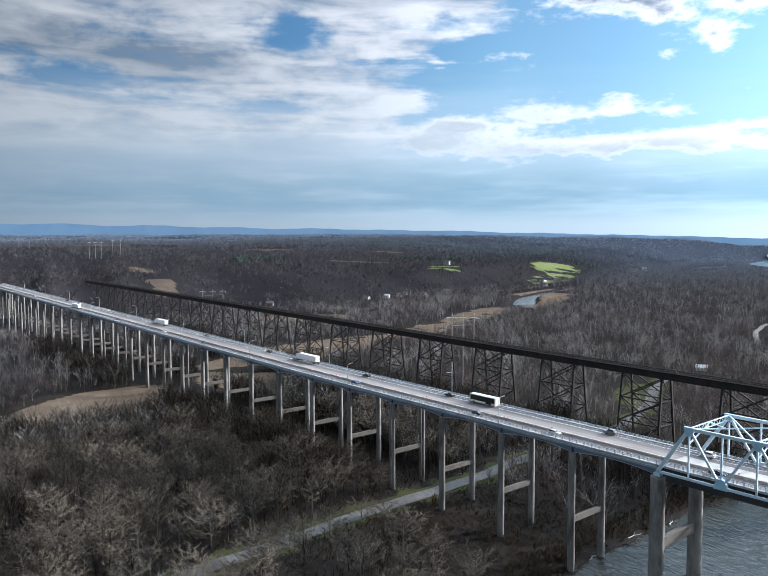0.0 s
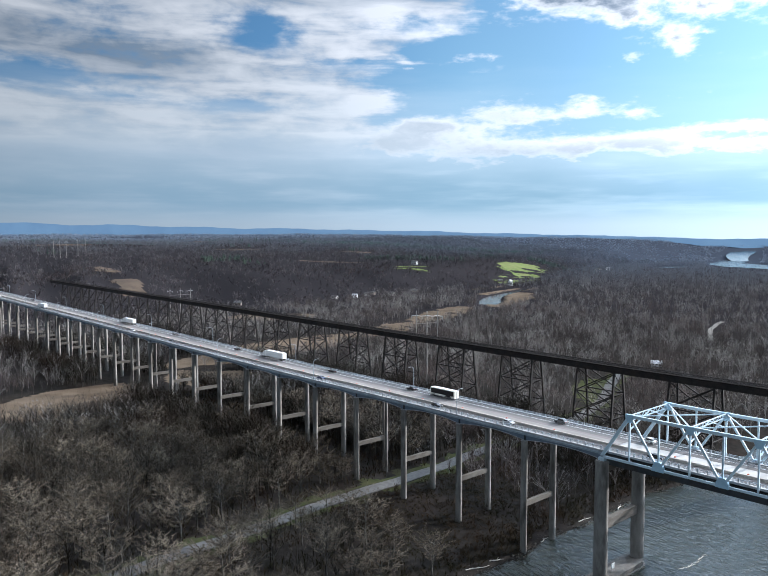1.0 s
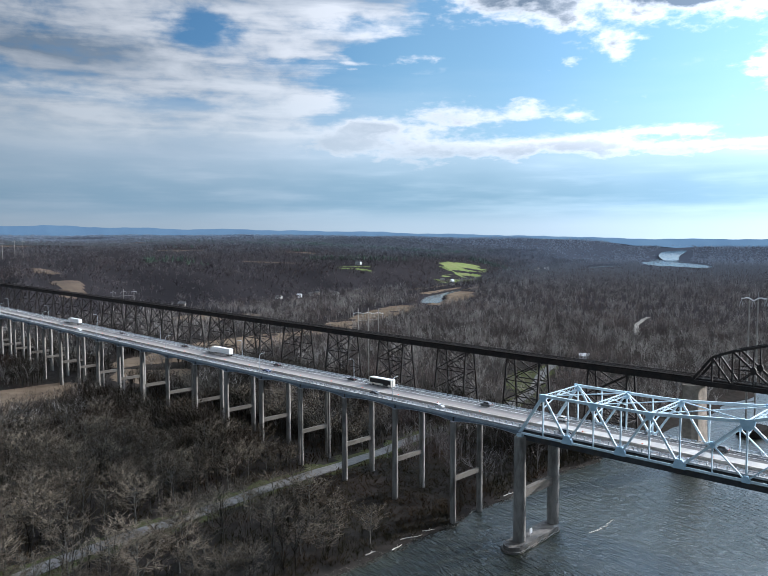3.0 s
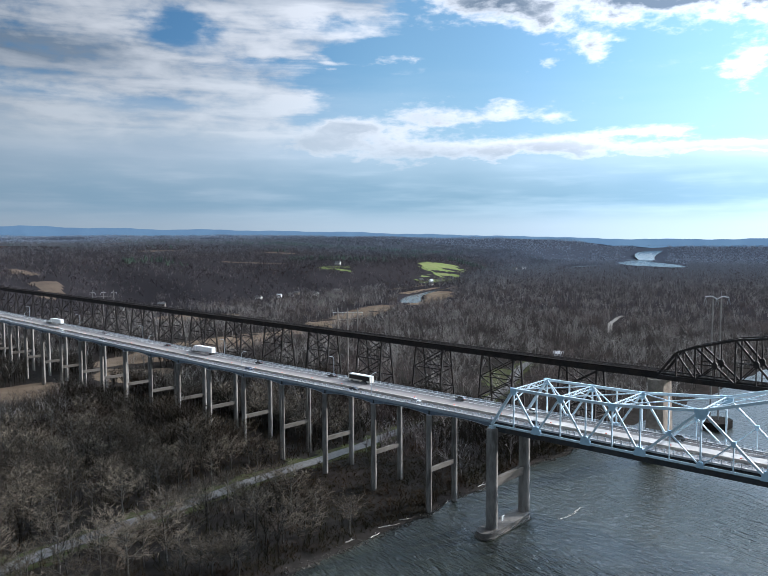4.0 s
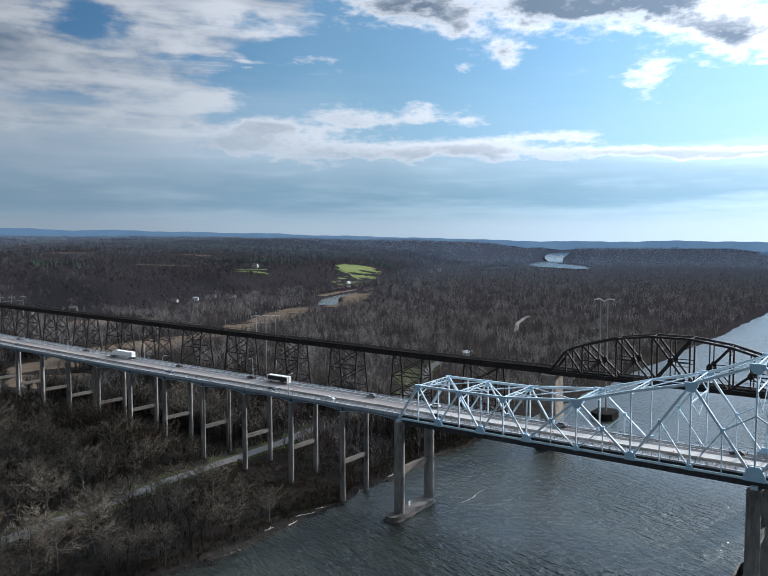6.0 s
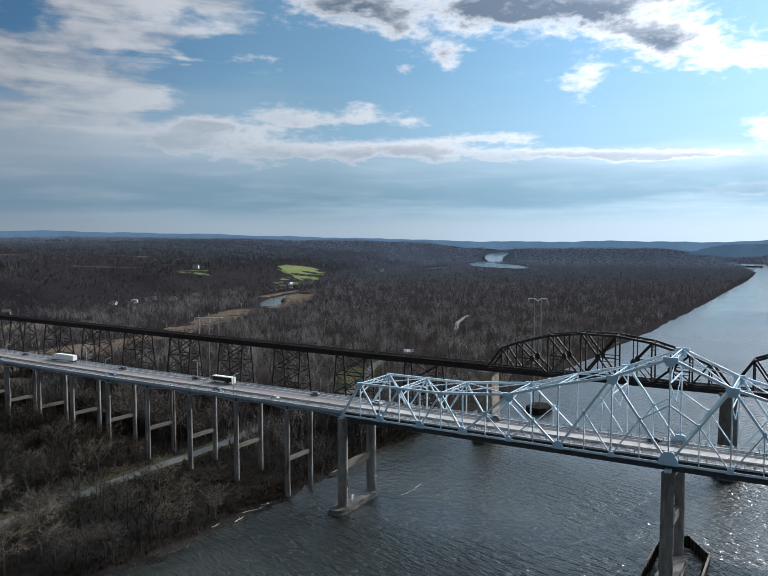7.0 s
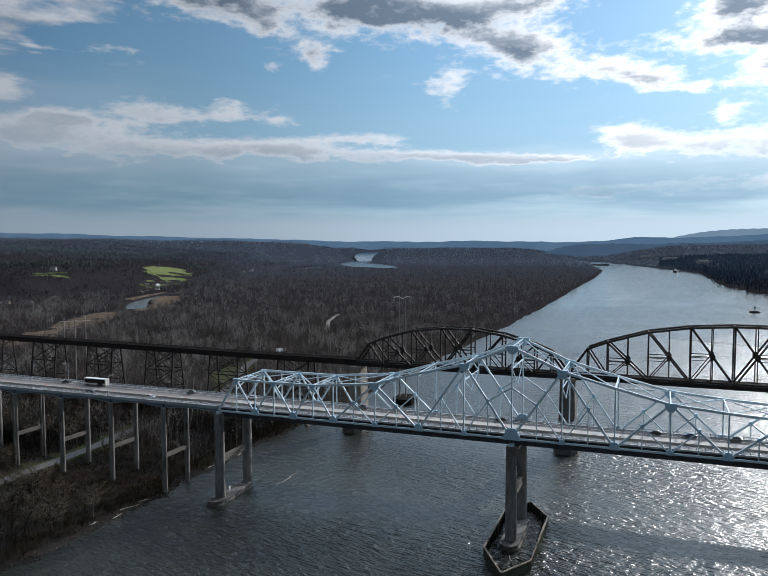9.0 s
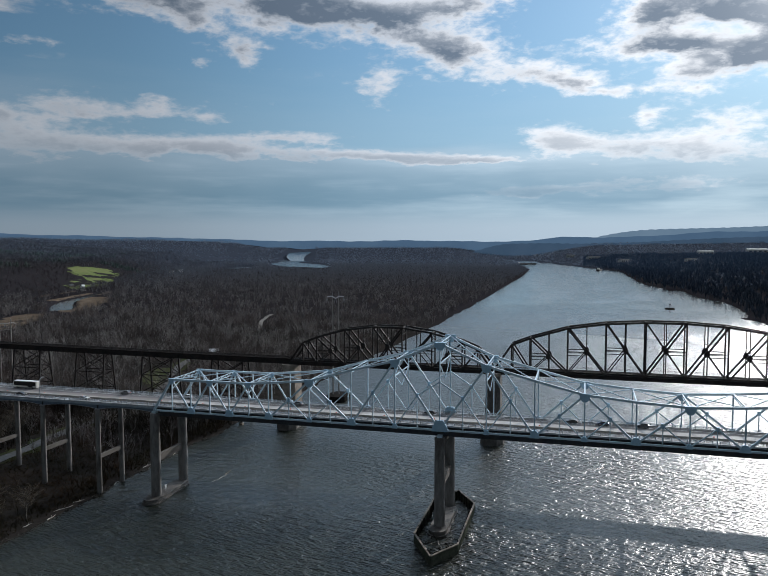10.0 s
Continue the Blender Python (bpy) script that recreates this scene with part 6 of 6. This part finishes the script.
# ------------------------------------------------------------ street lamps along the viaduct
def street_lamp(x, y, inward):
    root = thing("street_lamp", (0, 0, 0), "tall grey steel street lamp with a curved arm", "street lamp", "lamps along the bridge")
    Mesh().tube((0, 0, 0), (0, 0, 8.2), 0.16, 0.11, 8).object("pole", RAIL_STEEL, root)
    arm, prev = Mesh(), Vector((0, 0, 8.2))
    for i in range(1, 7):
        a = i / 6 * math.pi / 2
        q = Vector((0, inward * 2.1 * (1 - math.cos(a)), 8.2 + 1.2 * math.sin(a)))
        arm.tube(prev, q, 0.10, 0.09, 6)
        prev = q
    arm.object("arm", RAIL_STEEL, root)
    Mesh().prism([(-0.2, 9.28), (0.2, 9.28), (0.28, 9.5), (-0.28, 9.5)], "y", min(inward * 2.0, inward * 3.0), max(inward * 2.0, inward * 3.0)).object("lamp_head", STEEL, root)
    root.matrix_basis = pose(x, y, deck_z(x) + 0.2)


for k in range(9):
    street_lamp(-61 - 89.4 * k, 1.0, 1)
    street_lamp(-106 - 89.4 * k, W - 1.0, -1)


# ------------------------------------------------------------ traffic
def wheels(root, spots, r, width):
    for x, y in spots:
        t = Mesh().tube((x, y - width / 2, r), (x, y + width / 2, r), r, r, 14).object("wheel", RUBBER, root)
        s = -1 if y < 0 else 1
        Mesh().tube((x, y + s * width * 0.42, r), (x, y + s * width * 0.54, r), r * 0.58, r * 0.55, 10).object("rim", STEEL, t)


def car(paint, label, tall=0.0):
    root = thing("car", (0, 0, 0), label, "car", "cars on the bridge")
    z = tall
    body = Mesh().prism([(-2.25, 0.35), (2.2, 0.35), (2.3, 0.62), (2.2, 0.88 + z * 0.3), (1.2, 1.0 + z * 0.4), (-1.9, 1.02 + z * 0.5), (-2.28, 0.9 + z * 0.5)], "y", -0.88, 0.88).object("body", paint, root)
    Mesh().prism([(1.15, 0.98 + z * 0.4), (0.45, 1.42 + z), (-1.2, 1.45 + z), (-1.95, 1.0 + z * 0.5)], "y", -0.76, 0.76).object("cabin_glass", GLASSY, root, "dark tinted windows")
    Mesh().prism([(0.5, 1.40 + z), (0.3, 1.48 + z), (-1.1, 1.50 + z), (-1.3, 1.42 + z)], "y", -0.74, 0.74).object("roof", paint, root)
    for y in (-0.62, 0.62):
        Mesh().box(2.2, y - 0.16, 0.62, 2.31, y + 0.16, 0.78).object("headlight", WHITE, root)
        Mesh().box(-2.32, y - 0.14, 0.72, -2.24, y + 0.14, 0.9).object("tail_light", RED, root)
    wheels(root, [(a, b) for a in (-1.35, 1.4) for b in (-0.8, 0.8)], 0.33, 0.22)
    return root


CARS = [car(PAINT["black"], "black saloon car on the bridge lane"), car(PAINT["silver"], "silver saloon car on the bridge lane"),
        car(PAINT["white"], "white estate car on the bridge lane", 0.2), car(PAINT["dark_blue"], "dark blue car on the bridge lane"), car(PAINT["grey"], "grey sport utility car on the bridge lane", 0.3)]
FLOW = [(4, -28, 1), (0, -75, 0), (0, -104, 1), (3, -150, 0), (0, -160, 1), (2, 5, 1), (0, -250, 1), (1, -40, 0), (0, -305, 0), (4, -330, 1), (2, -365, 0), (1, -420, 1), (0, -455, 0), (2, -520, 1),
        (3, -560, 0), (0, -640, 1), (1, -700, 0), (4, 60, 1), (0, 120, 1), (0, 178, 1), (3, 190, 1), (4, 205, 1), (1, 232, 1), (2, -600, 1), (0, 15, 0), (1, -690, 1)]
used = set()
for kind_of, x, far in FLOW:
    m = pose(x, (W - 4.2) if far else 5.0, deck_z(x) + 0.02, 0, 0, 180 if far else 0)
    if kind_of in used:
        copy_thing(CARS[kind_of], m)
    else:
        CARS[kind_of].matrix_basis = m
        used.add(kind_of)


def semi_truck(x, y):
    root = thing("semi_truck", (0, 0, 0), "long white box semi-trailer truck on the far lane", "truck", "trucks on the bridge")
    Mesh().box(-8.1, -1.28, 1.15, 8.1, 1.28, 4.1).object("trailer_box", WHITE, root)
    for a in np.linspace(-7.6, 7.6, 14):
        Mesh().box(a - 0.03, -1.31, 1.2, a + 0.03, 1.31, 4.05).object("side_rib", WHITE, root)
    Mesh().box(-8.0, -0.6, 0.9, 8.0, 0.6, 1.15).object("chassis", UNDER, root)
    Mesh().prism([(8.6, 0.6), (13.0, 0.6), (13.1, 1.5), (11.4, 1.9), (10.9, 3.1), (9.6, 3.8), (8.6, 3.8)], "y", -1.2, 1.2).object("cab", WHITE, root)
    Mesh().prism([(11.42, 1.95), (10.97, 3.0), (10.7, 3.0), (11.1, 1.95)], "y", -1.05, 1.05).object("windscreen", GLASSY, root)
    wheels(root, [(a, b) for a in (-6.9, -5.6, 8.9, 10.1, 12.2) for b in (-1.05, 1.05)], 0.5, 0.4)
    root.matrix_basis = pose(x, y, deck_z(x) + 0.02, 0, 0, 180)
    return root


def coach(x, y):
    root = thing("coach_bus", (0, 0, 0), "cream coach bus with dark tinted windows and a white roof", "bus")
    Mesh().prism([(-6.85, 0.4), (6.7, 0.4), (6.9, 1.2), (6.75, 3.3), (-6.85, 3.3)], "y", -1.28, 1.28).object("body", CREAM, root)
    Mesh().box(-6.9, -1.22, 3.3, 6.6, 1.22, 3.55).object("roof", WHITE, root)
    for s in (-1, 1):
        Mesh().box(-6.3, s * 1.29 - 0.03, 1.25, 6.5, s * 1.29 + 0.03, 3.22).object("window_band", COACH_BLACK, root, "dark tinted window band")
        Mesh().prism([(-4.8, 0.6), (-1.2, 0.6), (-2.2, 1.4), (-4.2, 1.55)], "y", s * 1.29 - 0.025, s * 1.29 + 0.025).object("livery_stripe", COACH_BLACK, root)
    Mesh().prism([(6.86, 1.5), (6.95, 1.5), (6.8, 3.1), (6.7, 3.1)], "y", -1.15, 1.15).object("windscreen", GLASSY, root)
    wheels(root, [(a, b) for a in (-4.4, -3.2, 4.6) for b in (-1.12, 1.12)], 0.5, 0.34)
    root.matrix_basis = pose(x, y, deck_z(x) + 0.02, 0, 0, 180)


semi_truck(-210, W - 3.8)
coach(-85, W - 3.8)
st = semi_truck(-405, W - 3.8)
tagged(st, "white box semi-trailer truck farther along the bridge")
st = semi_truck(-560, 5.0)
tagged(st, "white box semi-trailer truck farther along the bridge")


# ------------------------------------------------------------ roadworks barrels along the closed lane
def barrel():
    root = thing("traffic_barrel", (0, 0, 0), "orange and white roadworks barrel on the closed lane", "traffic barrel", "barrels along the roadworks")
    m = Mesh()
    for i, (r0, r1) in enumerate(((0.42, 0.40), (0.37, 0.36), (0.33, 0.31))):
        m.tube((0, 0, 0.1 + 0.32 * i), (0, 0, 0.42 + 0.32 * i), r0, r1, 12)
    m.object("drum", ORANGE, root)
    for z in (0.38, 0.7):
        Mesh().tube((0, 0, z), (0, 0, z + 0.1), 0.415 - z * 0.06, 0.41 - z * 0.06, 12).object("white_band", WHITE, root)
    Mesh().tube((0, 0, 0), (0, 0, 0.1), 0.55, 0.5, 12).object("base", RUBBER, root)
    return root


b0 = barrel()
first = True
for k in range(34):
    x = 250 - k * 21.0
    m = pose(x, 8.6 + 0.5 * math.sin(k * 2.3), deck_z(x) + 0.013) @ Matrix.Scale(0.9, 4)
    if first:
        b0.matrix_basis, first = m, False
    else:
        o = copy_thing(b0, Matrix())
        o.matrix_basis = m


# ------------------------------------------------------------ shore stones, driftwood, buoy, boats
def build_shore():
    r = np.random.RandomState(91)
    m = bmesh.new()
    bmesh.ops.create_icosphere(m, subdivisions=1, radius=1.0)
    base = np.array([tuple(v.co) for v in m.verts])
    tri = np.array([[v.index for v in f.verts] for f in m.faces])
    m.free()
    n = 3200
    y = r.uniform(-170, 150, n)
    x = np.interp(y, SHORE_Y, SHORE_X) + 2.2 * waves(np.interp(y, SHORE_Y, SHORE_X), y, 45, 3) - np.abs(r.normal(0, 2.2, n)) + 1.3
    z = np.maximum(land(x, y), -0.4)
    s = r.uniform(0.12, 0.5, n)
    v = base[None] * s[:, None, None] * r.uniform(0.7, 1.3, (n, 1, 3)) * r.uniform(0.85, 1.15, (n, len(base), 1)) * np.array([1, 1, 0.6]) + np.stack([x, y, z], 1)[:, None]
    f = tri[None] + (np.arange(n) * len(base))[:, None, None]
    tagged(arrays_object("shore_stones", v.reshape(-1, 3), f.reshape(-1, 3), RIPRAP), "grey-brown stones along the water's edge", "stones", kind="stuff")
    for k, (lx, ly, ln, a) in enumerate(((-31.5, -21, 9, 70), (-30, -30, 6, 95), (-31, -12, 5, 60), (-33, -40, 5, 80), (-30.5, 14, 5, 100), (-31, 40, 7, 85), (-29, 62, 6, 110))):
        root = thing("driftwood_log", (0, 0, 0), "bleached driftwood log lying on the shore", "driftwood", "driftwood on the shore")
        g, prev = Mesh(), Vector((-ln / 2, 0, 0.2))
        for i in range(1, 5):
            q = Vector((-ln / 2 + ln * i / 4, 0.3 * math.sin(i * 1.7 + k), 0.25))
            g.tube(prev, q, 0.26 - 0.04 * i, 0.24 - 0.045 * i, 7)
            prev = q
        g.object("stem", DRIFT, root)
        Mesh().tube((0, 0, 0.3), (0.9, 0.8, 0.8), 0.09, 0.04, 6).object("branch_stub", DRIFT, root)
        root.matrix_basis = pose(lx, ly, max(0.1, float(land(lx, ly))), 0, 0, a)


build_shore()


def buoy(x, y):
    root = thing("channel_marker", (x, y, 0), "dark channel marker on a low stone islet in the river", "channel marker")
    Mesh().tube((x, y, -1), (x, y, 1.6), 9.5, 7.0, 12).object("islet", DARKWOOD, root)
    Mesh().tube((x, y, 1.6), (x, y, 8.5), 0.4, 0.25, 8).object("mast", UNDER, root)
    Mesh().box(x - 1.3, y - 0.1, 6.0, x + 1.3, y + 0.1, 8.6).object("day_board", UNDER, root)


buoy(318, 975)


def barge(x, y, ln, turn):
    root = thing("barge", (0, 0, 0), "low dark barge moored by the far bank", "barge", "barges by the far bank")
    Mesh().prism([(-ln / 2, 0.6), (-ln / 2 + 4, -1), (ln / 2 - 4, -1), (ln / 2, 0.6), (ln / 2, 4.5), (-ln / 2, 4.5)], "y", -6, 6).object("hull", UNDER, root)
    Mesh().box(-ln / 2 + 3, -4, 4.5, -ln / 2 + 11, 4, 9).object("deck_house", SIDING, root)
    root.matrix_basis = pose(x, y, 0, 0, 0, turn)


barge(-60, 2950, 80, 10)
barge(235, 2390, 55, 80)

# white notice on the first pier's footing
root = thing("notice_board", (0.9, 6.5, 2.1), "small white notice board standing on the pier footing", "notice board")
Mesh().box(0.85, 5.4, 3.0, 0.95, 7.2, 4.9).object("board", WHITE, root)
for y in (5.7, 6.9):
    Mesh().box(0.96, y - 0.06, 2.1, 1.04, y + 0.06, 4.8).object("post", STEEL, root)


# pale line of foam and sticks adrift on the river
def flotsam():
    r = np.random.RandomState(95)
    m = Mesh()
    for i in range(46):
        t = i / 45
        x, y = 12.2 + 1.9 * t + 0.8 * math.sin(t * 5) + r.normal(0, 0.25), 28 + 17 * t + r.normal(0, 0.2)
        a, ln, w = r.uniform(0.9, 1.9), r.uniform(0.2, 0.8), r.uniform(0.06, 0.16)
        d = Vector((math.cos(a), math.sin(a), 0)) * ln
        m.bar(Vector((x, y, 0.04)) - d, Vector((x, y, 0.06)) + d, w, 0.1, (0, 0, 1))
    tagged(m.object("flotsam", DRIFT), "pale line of foam and sticks drifting on the river", "flotsam", kind="stuff")


flotsam()
